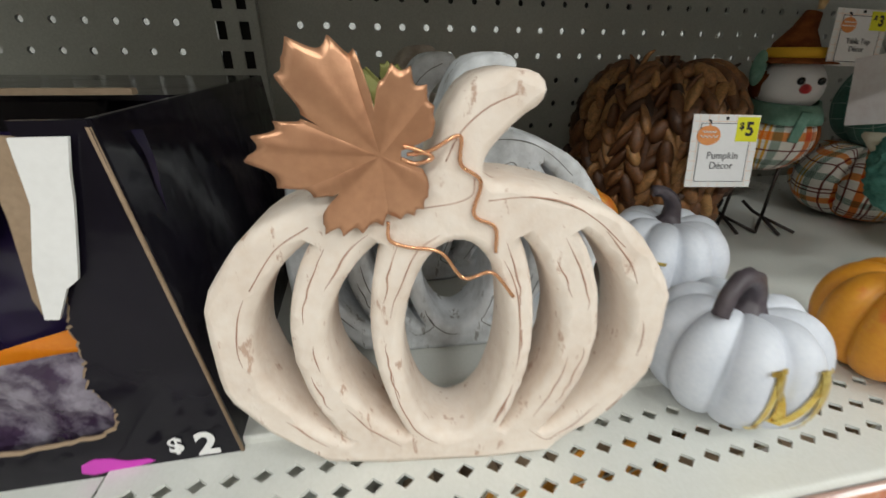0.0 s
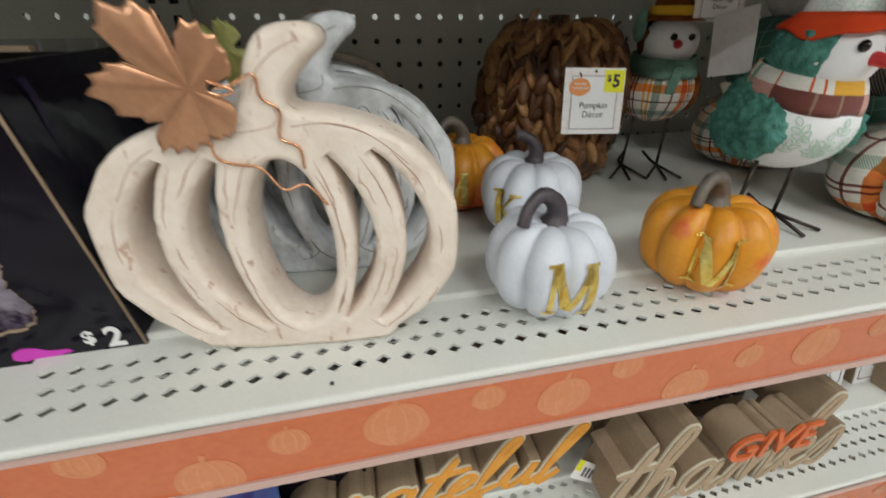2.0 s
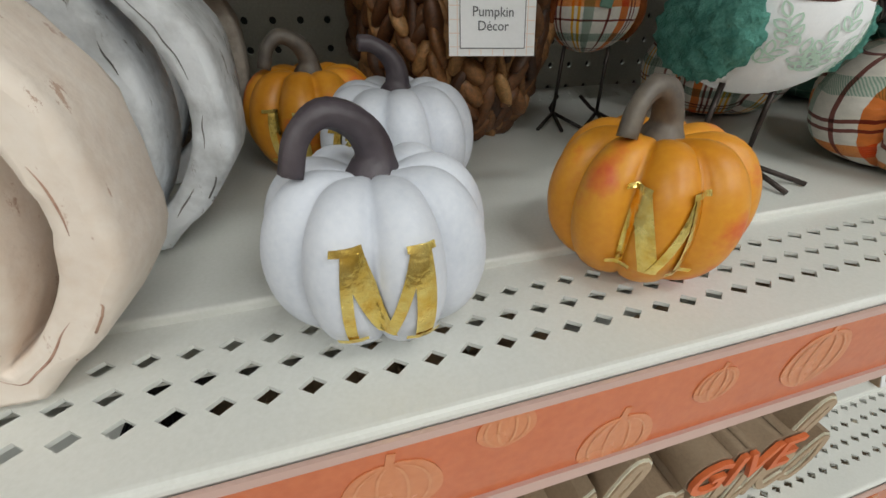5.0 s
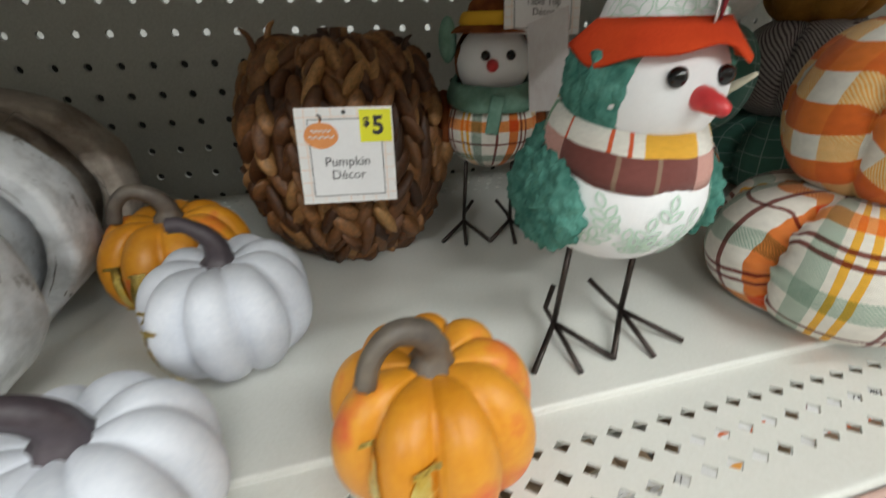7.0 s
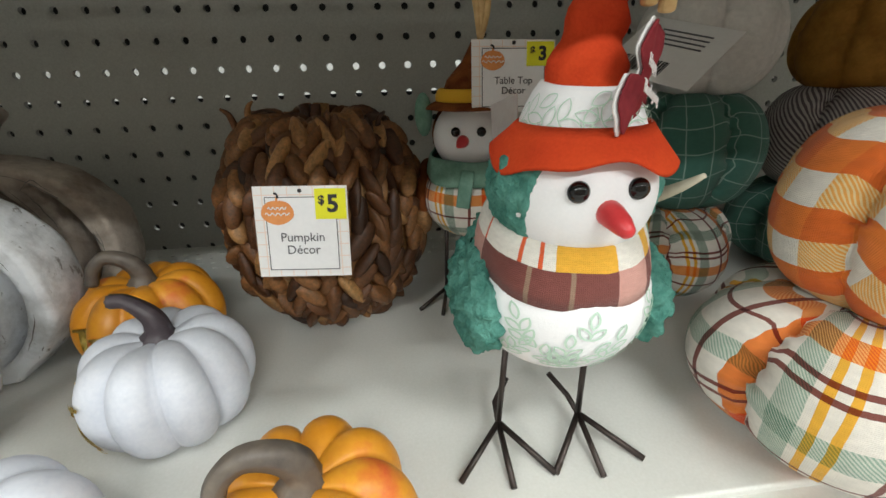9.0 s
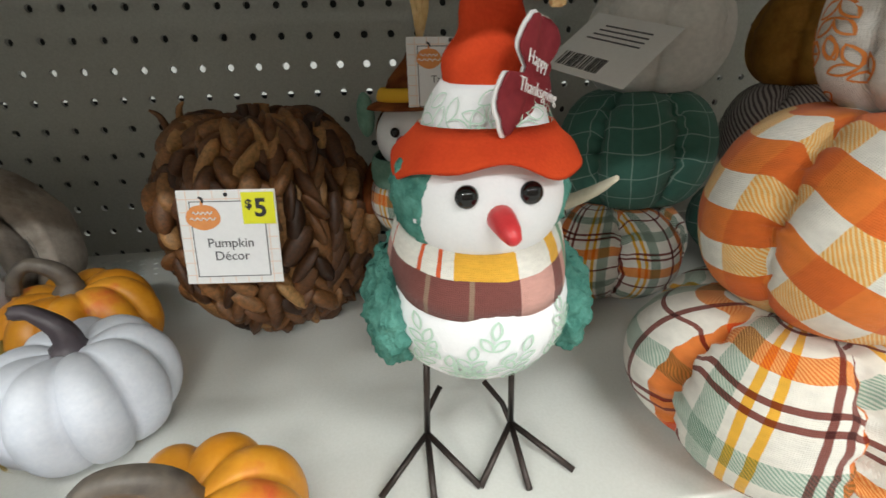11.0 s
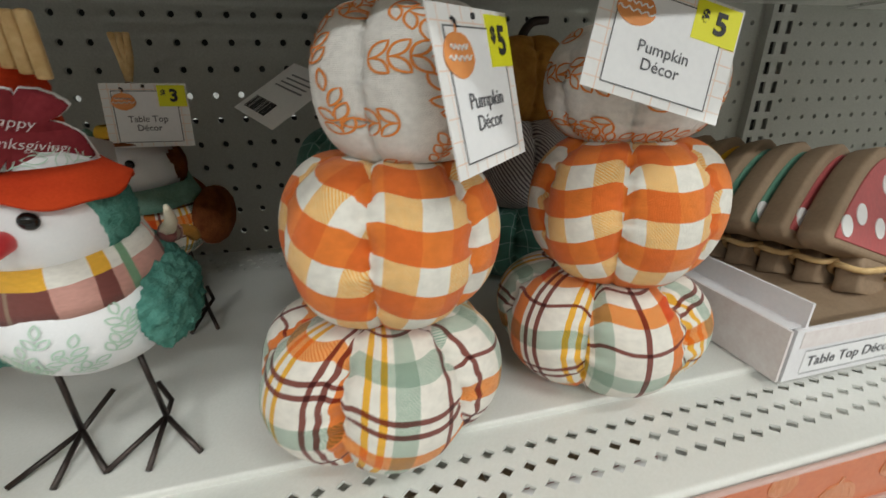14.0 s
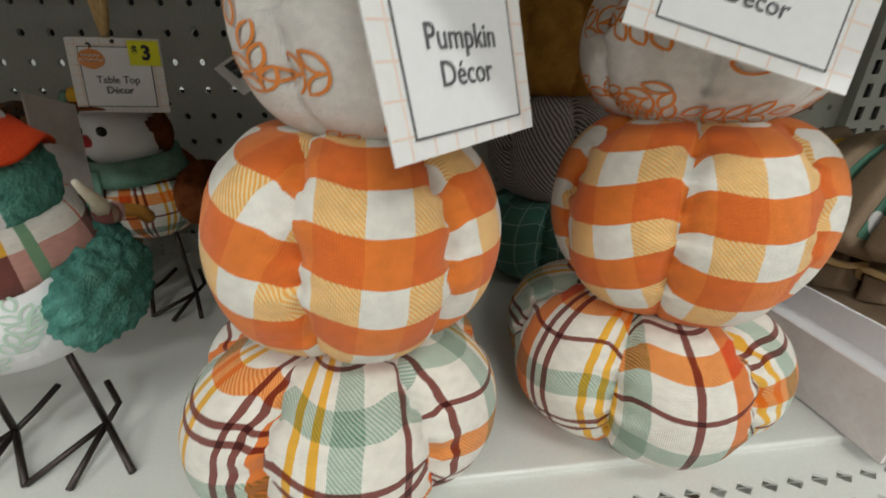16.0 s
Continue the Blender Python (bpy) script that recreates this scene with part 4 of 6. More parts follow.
def plate_with_holes(name, loop, holes, thick, c, material, parent, seed=1):
    """A thick flat plate with through openings and hand-cut, uneven chamfered edges."""
    rnd = random.Random(seed)
    verts, faces, cap = [], [], []

    def area(lp):
        return 0.5 * sum(a[0] * b[1] - b[0] * a[1] for a, b in zip(lp, lp[1:] + lp[:1]))

    def inset(lp, d):
        out = []
        n = len(lp)
        for i, p in enumerate(lp):
            a, b = Vector(lp[i - 1]), Vector(lp[(i + 1) % n])
            t = (b - a).normalized()
            k = d * rnd.uniform(0.55, 1.25)
            out.append((p[0] - t.y * k, p[1] + t.x * k))
        return out
    sides = 0
    for li, lp in enumerate([loop] + holes):
        if (area(lp) > 0) != (li == 0):
            lp = lp[::-1]
        ins = inset(lp, c)
        mid = [(0.30 * a[0] + 0.70 * b[0], 0.30 * a[1] + 0.70 * b[1]) for a, b in zip(ins, lp)]
        n, base = len(lp), len(verts)
        for pts, y in ((ins, 0.0), (mid, c * 0.28), (lp, c * 0.95), (lp, thick - c * 0.95), (mid, thick - c * 0.28), (ins, thick)):
            verts.extend([(x, y, z) for x, z in pts])
        for r in range(5):
            for i in range(n):
                j = (i + 1) % n
                faces.append((base + r * n + i, base + r * n + j, base + (r + 1) * n + j, base + (r + 1) * n + i))
        cap.append((base, n, ins))
    sides = len(faces)
    flat = [[Vector((x, z, 0)) for x, z in ins] for _, _, ins in cap]
    index = [b + i for b, n, _ in cap for i in range(n)]
    back = [b + 5 * n + i for b, n, _ in cap for i in range(n)]
    from mathutils.geometry import tessellate_polygon
    for tri in tessellate_polygon(flat):
        faces.append(tuple(index[i] for i in tri))
        faces.append(tuple(back[i] for i in reversed(tri)))
    ob = mesh_ob(name, verts, faces, material, smooth=False)
    bm = bmesh.new()
    bm.from_mesh(ob.data)
    bm.faces.ensure_lookup_table()
    for fc in bm.faces[:sides]:
        fc.smooth = True
    bmesh.ops.recalc_face_normals(bm, faces=bm.faces[:])
    bm.to_mesh(ob.data)
    bm.free()
    ob.parent = parent
    return ob


def carved_pumpkin(loc, material, label, turn=0.0, lean=0.0, grooves=M_CRACK, thick=0.030, scale=1.0, seed=1):
    t = thing("carved_pumpkin", loc, label, "pumpkin", "carved wooden pumpkins", turn, lean)
    loop, holes = carved_loops()
    sc = lambda lp: [(x * scale, z * scale) for x, z in lp]
    plate_with_holes("body", sc(loop), [sc(h) for h in holes], thick, 0.0038, material, t, seed)
    if grooves:
        rnd = random.Random(seed)
        for h in holes:
            # scored line round each opening, broken and wandering
            n, k = len(h), 0
            turned = sum(a[0] * b[1] - b[0] * a[1] for a, b in zip(h, h[1:] + h[:1])) > 0
            while k < n:
                ln = rnd.randint(4, 9)
                pts = []
                for i in range(k, min(k + ln, n + 1)):
                    x, z = h[i % n]
                    a, b = h[(i - 1) % n], h[(i + 1) % n]
                    d = Vector((b[1] - a[1], a[0] - b[0])).normalized() * (1 if turned else -1) * (0.0046 + rnd.uniform(-0.0004, 0.0005))
                    p = (x + d.x, z + d.y)
                    if 0.006 < p[1] < 0.122 and inside(p, loop) and not any(inside(p, o) for o in holes):
                        pts.append((p[0], 0.0001, p[1]))
                if len(pts) > 2:
                    sp = smooth_path(pts, 3)
                    tube("groove", [Vector((p.x * scale, p.y, p.z * scale)) for p in sp], [0.00036 * (0.4 + 0.6 * math.sin(math.pi * q / (len(sp) - 1))) for q in range(len(sp))], grooves, t, sides=5)
                k += ln + rnd.randint(2, 6)
        for sg, z0, z1, ax in ((-1, 0.025, 0.095, 0.0775), (1, 0.025, 0.095, 0.0690)):
            pts = [(sg * (ax + 0.002 * math.sin(i * 1.9)) * math.cos((z - 0.06) / 0.075), 0.0004, z) for i, z in enumerate([z0 + (z1 - z0) * i / 9 for i in range(10)])]
            tube("groove", smooth_path(pts, 3), 0.00034, grooves, t, sides=5)
        for pts in ([(0.008, 0.1150), (0.020, 0.1160), (0.032, 0.1140), (0.043, 0.1080), (0.054, 0.0985)], [(-0.012, 0.1130), (-0.002, 0.1145), (0.003, 0.1170), (0.0035, 0.1220)], [(-0.005, 0.127), (-0.001, 0.135), (0.006, 0.1415), (0.014, 0.1452)], [(-0.046, 0.1075), (-0.057, 0.1000), (-0.067, 0.0860)]):
            tube("groove", smooth_path([(x, 0.0002, z) for x, z in pts], 5), 0.00034, grooves, t, sides=5)
    return t


cp = carved_pumpkin((-0.044, 0.0152, DECK), M_WOODC, "cream whitewashed carved wooden pumpkin with a copper leaf", -6.5, 0)


def maple_leaf(parent, centre, size, material, ang, label, tilt=(0, 0), flip=1, teeth=1.0):
    """A five-lobed serrated metal leaf, cupped and with raised veins, in the x-z plane facing -y."""
    # each lobe: start angle and radius, tip, end
    spans = ((-130, 0.50, -90, 1.0, -64, 0.62), (-61, 0.62, -43, 0.98, -11, 0.74), (3, 0.54, 14, 0.67, 74, 0.40), (112, 0.34, 146, 0.56, 172, 0.55), (180, 0.60, 221, 0.80, 227, 0.56))
    dips = ((-132.5, 0.40), (-62.5, 0.43), (-4, 0.31), (80, 0.15), (108, 0.15), (176, 0.49), (229.5, 0.40))
    lobes = [(radians(s[2]), s[3], 0.2) for s in spans]
    nodes = list(dips)
    for a0, r0, a1, r1, a2, r2 in spans:
        for q in (0.0, 0.5, 1.0):
            nodes.append((a0 + (a1 - a0) * q, r0 + (r1 - r0) * q ** 0.80))
            nodes.append((a2 + (a1 - a2) * q + 0.01, r2 + (r1 - r2) * q ** 0.80))
    nodes.sort()
    na, nr = [p[0] for p in nodes], [p[1] for p in nodes]
    n, rings = 420, 10

    def rad(t):
        d = math.degrees(t)
        r = float(np.interp(d if d > -132.5 else d + 360, na, nr))
        tooth = abs(math.sin(t * 15 + 0.8 * math.sin(5 * t)))
        return r * (1 - 0.115 * teeth * tooth * min(1.0, max(0.0, (r - 0.44) * 6)))
    verts, faces = [Vector((0, 0, 0))], []
    for k in range(1, rings + 1):
        for i in range(n):
            t = -math.pi + 2 * math.pi * i / n
            r = rad(t) * k / rings
            x, z = r * math.sin(t) * flip, r * math.cos(t)
            vein = min(abs((t - la + math.pi) % (2 * math.pi) - math.pi) for la, _, _ in lobes)
            y = 0.08 * r * r + 0.42 * min(vein, 0.5) ** 1.8 * r - 0.05 * math.cos(2 * t) * r * r + 0.006 * math.sin(22 * t) * r * r
            verts.append(Vector((x, y, z)))
    for i in range(n):
        faces.append((0, 1 + i, 1 + (i + 1) % n))
    for k in range(rings - 1):
        for i in range(n):
            a, b = 1 + k * n + i, 1 + k * n + (i + 1) % n
            faces.append((a, a + n, b + n, b))
    m = Matrix.Translation(centre) @ pose(0, 0, 0, tilt[0], ang, tilt[1]) @ Matrix.Scale(size, 4)
    ob = mesh_ob("leaf", [m @ v for v in verts], faces, material)
    mod = ob.modifiers.new("thick", "SOLIDIFY")
    mod.thickness = 0.0006
    ob.parent = parent
    tagged(ob, label)
    return ob


maple_leaf(cp, (-0.0230, -0.006, 0.1302), 0.0366, M_COPPER, 0, "embossed copper-coloured metal maple leaf", (4, 6))
maple_leaf(cp, (-0.020, 0.033, 0.140), 0.020, M_OLIVE, -30, "small olive metal leaf", (-4, 0))
wire = [(-0.0160, -0.004, 0.1300), (-0.0097, -0.004, 0.1309), (-0.0015, -0.002, 0.1346), (-0.0008, -0.001, 0.1264), (0.0052, -0.001, 0.1213), (0.0036, -0.001, 0.1111), (0.0103, -0.001, 0.1069), (0.0111, -0.001, 0.0982)]
tube("wire", smooth_path(wire, 6), 0.0006, M_COPWIRE, cp, "curled copper wire", sides=6)
wire = [(-0.0219, -0.004, 0.1103), (-0.0219, -0.002, 0.1039), (-0.0168, -0.001, 0.1009), (-0.0062, -0.001, 0.0986), (0.0012, -0.001, 0.0892), (0.0104, -0.001, 0.0910), (0.0183, -0.001, 0.0815)]
tube("wire", smooth_path(wire, 6), 0.0006, M_COPWIRE, cp, "curled copper wire", sides=6)
tube("wire", smooth_path([(-0.0170, -0.005, 0.1325), (-0.0120, -0.005, 0.1310), (-0.0090, -0.004, 0.1290), (-0.0135, -0.004, 0.1275), (-0.0175, -0.005, 0.1290)], 6), 0.0006, M_COPWIRE, cp, sides=6)

carved_pumpkin((-0.028, 0.082, SLAB), M_GREYC, "grey and white whitewashed carved wooden pumpkin, standing behind", -3, 0, M_CRACKG, 0.034, 1.0, 2)
carved_pumpkin((-0.037, 0.158, SLAB), M_GREYC, "grey and white whitewashed carved wooden pumpkin, standing behind", 0, 0, M_CRACKG, 0.034, 1.0, 3)
carved_pumpkin((-0.038, 0.222, SLAB), M_BROWNC, "taupe whitewashed carved wooden pumpkin at the back", 2, 0, M_CRACKG, 0.034, 1.03, 4)


# ---------------- woven pumpkin ----------------
def straw_mat():
    m, N, L, b = mat("braided_straw", 0.48, 0.0, (0.2, 0.1, 0.05), 0.45)
    g = nd(N, "ShaderNodeNewGeometry")
    r = ramp(N, [(0.0, (0.035, 0.013, 0.006)), (0.4, (0.13, 0.050, 0.019)), (0.75, (0.25, 0.108, 0.040)), (1.0, (0.44, 0.23, 0.092))])
    oi = nd(N, "ShaderNodeObjectInfo")
    ad = nd(N, "ShaderNodeMath", operation="ADD")
    L.new(g.outputs["Random Per Island"], ad.inputs[0])
    L.new(oi.outputs["Random"], ad.inputs[1])
    fr = nd(N, "ShaderNodeMath", operation="FRACT")
    L.new(ad.outputs[0], fr.inputs[0])
    L.new(fr.outputs[0], r.inputs["Fac"])
    tc = nd(N, "ShaderNodeNewGeometry")
    n = nd(N, "ShaderNodeTexNoise", i_Scale=420.0, i_Detail=5.0, i_Roughness=0.7)
    L.new(tc.outputs["Position"], n.inputs["Vector"])
    rr = ramp(N, [(0.3, (0.45, 0.55, 0.55)), (0.7, (1.35, 1.3, 1.2))])
    L.new(n.outputs["Fac"], rr.inputs["Fac"])
    L.new(mul(N, L, r.outputs["Color"], rr.outputs["Color"]), b.inputs["Base Color"])
    bp = nd(N, "ShaderNodeBump", i_Strength=0.5, i_Distance=0.0008)
    L.new(n.outputs["Fac"], bp.inputs["Height"])
    L.new(bp.outputs["Normal"], b.inputs["Normal"])
    return m


M_STRAW = straw_mat()


def lump(verts, faces, m, seg=8, ring=6):
    """A creased leaf-shaped strand of one plait, as a closed shell."""
    base = len(verts)
    for j in range(ring + 1):
        ph = math.pi * j / ring
        for i in range(seg):
            t = 2 * math.pi * i / seg
            s = math.sin(ph) ** 0.8
            crease = 1 - 0.16 * (i % 2)
            verts.append(m @ Vector((s * math.cos(t) * crease, s * math.sin(t) * crease, -math.cos(ph))))
    for j in range(ring):
        for i in range(seg):
            i2 = (i + 1) % seg
            faces.append((base + j * seg + i, base + j * seg + i2, base + (j + 1) * seg + i2, base + (j + 1) * seg + i))


def woven_pumpkin(loc, R, H, label):
    t = thing("woven_pumpkin", loc, label, "pumpkin")
    rnd = random.Random(5)
    kw = dict(n=8, crease=0.10, top=0.09, bot=0.05, power=0.62, sharp=0.8, phase=0.2)
    gourd_mesh("core", M_STRAW, R * 0.90, H * 0.96, 8, 0.10, t, cuts=5, rings=20, top=0.09, bot=0.05, power=0.62, sharp=0.8, phase=0.2)
    nb, nl = 18, 15
    lv, lf = [], []
    lump(lv, lf, Matrix.Identity(4))
    strand = None
    bv, bf = [], []
    for j in range(nb):
        th0 = 2 * math.pi * (j + 0.5) / nb
        front = 0.55 * math.cos(th0) + 0.83 * math.sin(th0) < 0.0
        braid = None
        if front:
            cord = [gourd(R * 0.93, H, th=th0, ph=0.16 + 2.82 * i / 10, **kw) for i in range(11)]
            braid = tube("braid", cord, 0.004, M_STRAW, t, sides=6)
        for i in range(nl):
            for sd in (-1, 1):
                ph = 0.16 + (2.98 - 0.16) * (i + (0.5 if sd > 0 else 0.0)) / nl
                wloc = math.sin(ph) ** 0.62
                th = th0 + sd * 0.088 + rnd.uniform(-0.035, 0.035)
                p = gourd(R * 0.955, H, th=th, ph=ph, **kw)
                q = gourd(R * 0.955, H, th=th, ph=ph + 0.05, **kw)
                up = (q - p).normalized()
                out = Vector((p.x, p.y, (p.z - H * 0.5) * 1.1)).normalized()
                side = up.cross(out).normalized()
                out = side.cross(up)
                tilt = Matrix.Rotation(sd * radians(27 + rnd.uniform(-20, 20)), 3, "Y") @ Matrix.Rotation(radians(rnd.uniform(-10, 8)), 3, "X")
                fr = Matrix((side, out, up)).transposed() @ tilt
                sc = Matrix.Diagonal((0.0058 * (0.5 + 0.5 * wloc) * rnd.uniform(0.65, 1.3), 0.0056 * rnd.uniform(0.7, 1.5), 0.0118 * rnd.uniform(0.75, 1.3)))
                m = Matrix.Translation(p + out * rnd.uniform(-0.0024, 0.0034)) @ (fr @ sc).to_4x4()
                if not front:
                    lump(bv, bf, m)
                    continue
                if strand is None:
                    o = mesh_ob("strand", lv, lf, M_STRAW)
                    strand = o.data
                else:
                    o = new("strand", strand)
                o.parent = braid
                o.matrix_basis = m
    o = mesh_ob("braid_rest", bv, bf, M_STRAW)
    o.parent = t
    tagged(o, kind="stuff")
    for k in range(5):
        a = k * 1.25
        p0 = Vector((0.006 * math.cos(a), 0.006 * math.sin(a), H * 0.86))
        tube("stem_strand", smooth_path([p0, p0 + Vector((0, 0, 0.014)), p0 + Vector((0.001 * math.cos(a), 0.001, 0.024))], 3), 0.0036, M_STRAW, t, sides=7)
    for x, z, s in ((-0.046, H * 0.965, -1), (0.042, H * 0.93, 1), (-0.038, H * 0.99, 1)):
        tube("loose_end", smooth_path([(x, -0.02, z - 0.004), (x + 0.002 * s, -0.022, z + 0.005), (x + 0.006 * s, -0.024, z + 0.009)], 4), [0.0022, 0.0022, 0.0021, 0.002, 0.0018, 0.0016, 0.0014, 0.001, 0.0008], M_STRAW, t, sides=6)
    return t


woven_pumpkin((0.1855, 0.238, SLAB), 0.0708, 0.147, "dark brown pumpkin of braided straw with a price tag")


# ---------------- tags ----------------
def price_tag(m, line1, line2, price, w=0.052, h=0.052, label="", bend=0.0):
    t = thing("price_tag", (0, 0, 0), label or "white swing tag with a pumpkin and a yellow price square", "tag", "swing tags")
    t.matrix_basis = m
    o = part("card", box_bm(-w / 2, w / 2, 0, 0.0005, -h / 2, h / 2), M_CARD, t)
    for i in range(-3, 4):
        for bm in (box_bm(-w / 2 + 0.0003, w / 2 - 0.0003, -0.00005, 0.0001, i * h / 7.4 - 0.00022, i * h / 7.4 + 0.00022), box_bm(i * w / 7.4 - 0.00022, i * w / 7.4 + 0.00022, -0.00007, 0.0001, -h / 2 + 0.0003, h / 2 - 0.0003)):
            part("plaid_line", bm, M_PINKLINE, t)
    part("panel", box_bm(-w * 0.375, w * 0.375, -0.00030, 0.0001, -h * 0.42, h * 0.38), M_CARDIN, t)
    fw = 0.00022
    for x0, x1, z0, z1 in ((-0.375, 0.375, -0.42, -0.42), (-0.375, 0.375, 0.38, 0.38), (-0.375, -0.375, -0.42, 0.38), (0.375, 0.375, -0.42, 0.38)):
        part("frame_line", box_bm(x0 * w - fw, x1 * w + fw, -0.00042, -0.0002, z0 * h - fw, z1 * h + fw), M_GREYINK, t)
    pk = curve_mesh("pumpkin_print", [flat_pumpkin(h * 0.30, 1.2)], 0.0003, 0, M_TAGPUMP, t)
    pk.location = (-w * 0.25, -0.0006, h * 0.235)
    st = tube("pumpkin_stem_print", smooth_path([(-w * 0.24, -0.0004, h * 0.37), (-w * 0.245, -0.0004, h * 0.41), (-w * 0.275, -0.0004, h * 0.425)], 3), 0.0006, M_INK, t, sides=5)
    for zz, ww in ((h * 0.262, 0.10), (h * 0.200, 0.13)):
        pts = [(-w * 0.25 + w * ww * (q / 14 * 2 - 1), -0.00075, zz + h * 0.020 * math.sin(q * 1.9) * (1.4 if q % 5 == 0 else 0.8)) for q in range(15)]
        tube("script_bar", pts, h * 0.0075, M_CARD, t, sides=5)
    part("yellow_square", box_bm(w * 0.155, w * 0.485, -0.0005, 0.0, h * 0.14, h * 0.47), M_YELLOW, t, "fluorescent yellow price square")
    o = words("price", price, h * 0.26, M_INK, t, depth=0.0002, offset=0.0004)
    o.location = (w * 0.345, -0.0008, h * 0.30)
    o = words("currency", "$", h * 0.13, M_INK, t, depth=0.0002, offset=0.0002)
    o.location = (w * 0.225, -0.0008, h * 0.345)
    for tx, zz in ((line1, -0.06), (line2, -0.20)):
        o = words("text", tx, h * 0.140, M_GREYINK, t, depth=0.0002)
        o.location = (0, -0.0006, h * zz)
    part("hole", box_bm(-0.001, 0.001, -0.0003, 0.0, h * 0.43, h * 0.43 + 0.002, 0.0006), M_INK, t)
    return t


def facing(c, right, up):
    """Pose with x along right and z along up (made square), centred on c."""
    x = Vector(right).normalized()
    z = Vector(up)
    y = z.cross(x).normalized()
    z = x.cross(y)
    return Matrix.Translation(c) @ Matrix((x, y, z)).transposed().to_4x4()


price_tag(facing((0.184, 0.157, 1.3925), (0.0512, -0.0047, -0.001), (0.001, 0.0105, 0.050)), "Pumpkin", "Décor", "5", 0.0515, 0.051, "white swing tag with a yellow price on the woven pumpkin")
price_tag(facing((0.3110, 0.192, 1.4685), (0.051, 0.0, -0.001), (0.004, 0.006, 0.038)), "Table Top", "Décor", "3", 0.0500, 0.0400, "white swing tag with a yellow price above the brown bird")
price_tag(facing((0.4830, 0.016, 1.4812), (0.038, 0.036, 0.0025), (-0.015, 0.0, 0.0505)), "Pumpkin", "Décor", "5", 0.0535, 0.0525, "white swing tag with a yellow price hanging on the fabric tower")
price_tag(facing((0.5645, 0.0290, 1.4960), (0.066, -0.012, -0.0195), (0.032, 0.010, 0.042)), "Pumpkin", "Décor", "5", 0.063, 0.0485, "white swing tag with a yellow price hanging on the fabric tower")


M_PINKGING = noise_mat("pale_pink_card", (0.70, 0.63, 0.62), (0.76, 0.71, 0.70), 90, 0.6, bump=0.0)


# ---------------- birds ----------------
def blob(name, c, r, material, parent, seg=40, ring=26, rough=0.0, freq=120, keep=None, label="", pw=1.0, uvs=0, dip=None):
    """A stuffed ellipsoid; keep(direction) picks the faces; rough gives a tufted pile."""
    verts, faces, uv = [], [], []
    for j in range(ring + 1):
        ph = math.pi * j / ring
        for i in range(seg):
            t = 2 * math.pi * i / seg
            d = Vector((math.sin(ph) * math.cos(t), math.sin(ph) * math.sin(t), -math.cos(ph)))
            p = Vector((d.x * r[0], d.y * r[1], math.copysign(abs(d.z) ** pw, d.z) * r[2]))
            if rough:
                q = Vector(c) + p
                p = p + d * rough * (noise.noise(q * freq) + 0.7 * noise.noise(q * freq * 2.3) + 0.3)
            if dip:
                p = p * (1 - 0.16 * min(1.0, max(0.0, dip(d) / 0.10)))
            verts.append(Vector(c) + p)
            uv.append((t * r[0], ph * r[2]))
    for j in range(ring):
        for i in range(seg):
            i2 = (i + 1) % seg
            t, ph = 2 * math.pi * (i + 0.5) / seg, math.pi * (j + 0.5) / ring
            d = Vector((math.sin(ph) * math.cos(t), math.sin(ph) * math.sin(t), -math.cos(ph)))
            if keep is None or keep(d):
                faces.append((j * seg + i, j * seg + i2, (j + 1) * seg + i2, (j + 1) * seg + i))
    ob = mesh_ob(name, verts, faces, material, True, uv if uvs else None)
    ob.parent = parent
    if label:
        tagged(ob, label)
    return ob


def band_ring(name, c, r0, r1, z0, z1, material, parent, label="", wave=0.0, tilt=0.0, seg=64):
    """A strip of cloth wrapped round, r0 at the foot and r1 at the top edge, turned in at both edges."""
    verts, faces, uv = [], [], []
    prof = [(-0.0016, 0.0), (0.0, 0.0), (0.0012, 0.25), (0.0014, 0.5), (0.0010, 0.8), (0.0, 1.0), (-0.0016, 1.0)]
    for i in range(seg + 1):
        t = 2 * math.pi * i / seg
        for o, f in prof:
            r = r0 + (r1 - r0) * f + o + wave * math.sin(5 * t + 2 * f)
            verts.append(Vector(c) + Vector((r * math.cos(t), r * 1.04 * math.sin(t), z0 + (z1 - z0) * f + tilt * math.sin(t))))
            uv.append((t * r0, f * (z1 - z0)))
    n = len(prof)
    for i in range(seg):
        for k in range(n - 1):
            a = i * n + k
            faces.append((a, a + n, a + n + 1, a + 1))
    ob = mesh_ob(name, verts, faces, material, True, uv)
    ob.parent = parent
    if label:
        tagged(ob, label)
    return ob


def bird_legs(t, w, jz, fz, bodyz, y0, fwd=0.032, side=0.020, cx=0.0):
    r = 0.0015
    for sx in (-1, 1):
        j = Vector((cx + sx * w, y0, jz))
        tube("leg", [(cx + sx * w * 0.92, y0 - 0.002, bodyz), j], r, M_BLACKW, t)
        tube("outer_toe", [j, j + Vector((sx * side, -fwd * 0.80, fz - jz))], r, M_BLACKW, t)
        tube("middle_toe", [j, j + Vector((0, -fwd, fz - jz))], r, M_BLACKW, t)
        tube("inner_toe", [j, j + Vector((-sx * w, -fwd * 0.85, fz - jz))], r, M_BLACKW, t)
        tube("hind_toe", [j, j + Vector((-sx * 0.001, 0.012, 0.001)), j + Vector((-sx * 0.009, 0.020, 0.0095))], r, M_BLACKW, t)


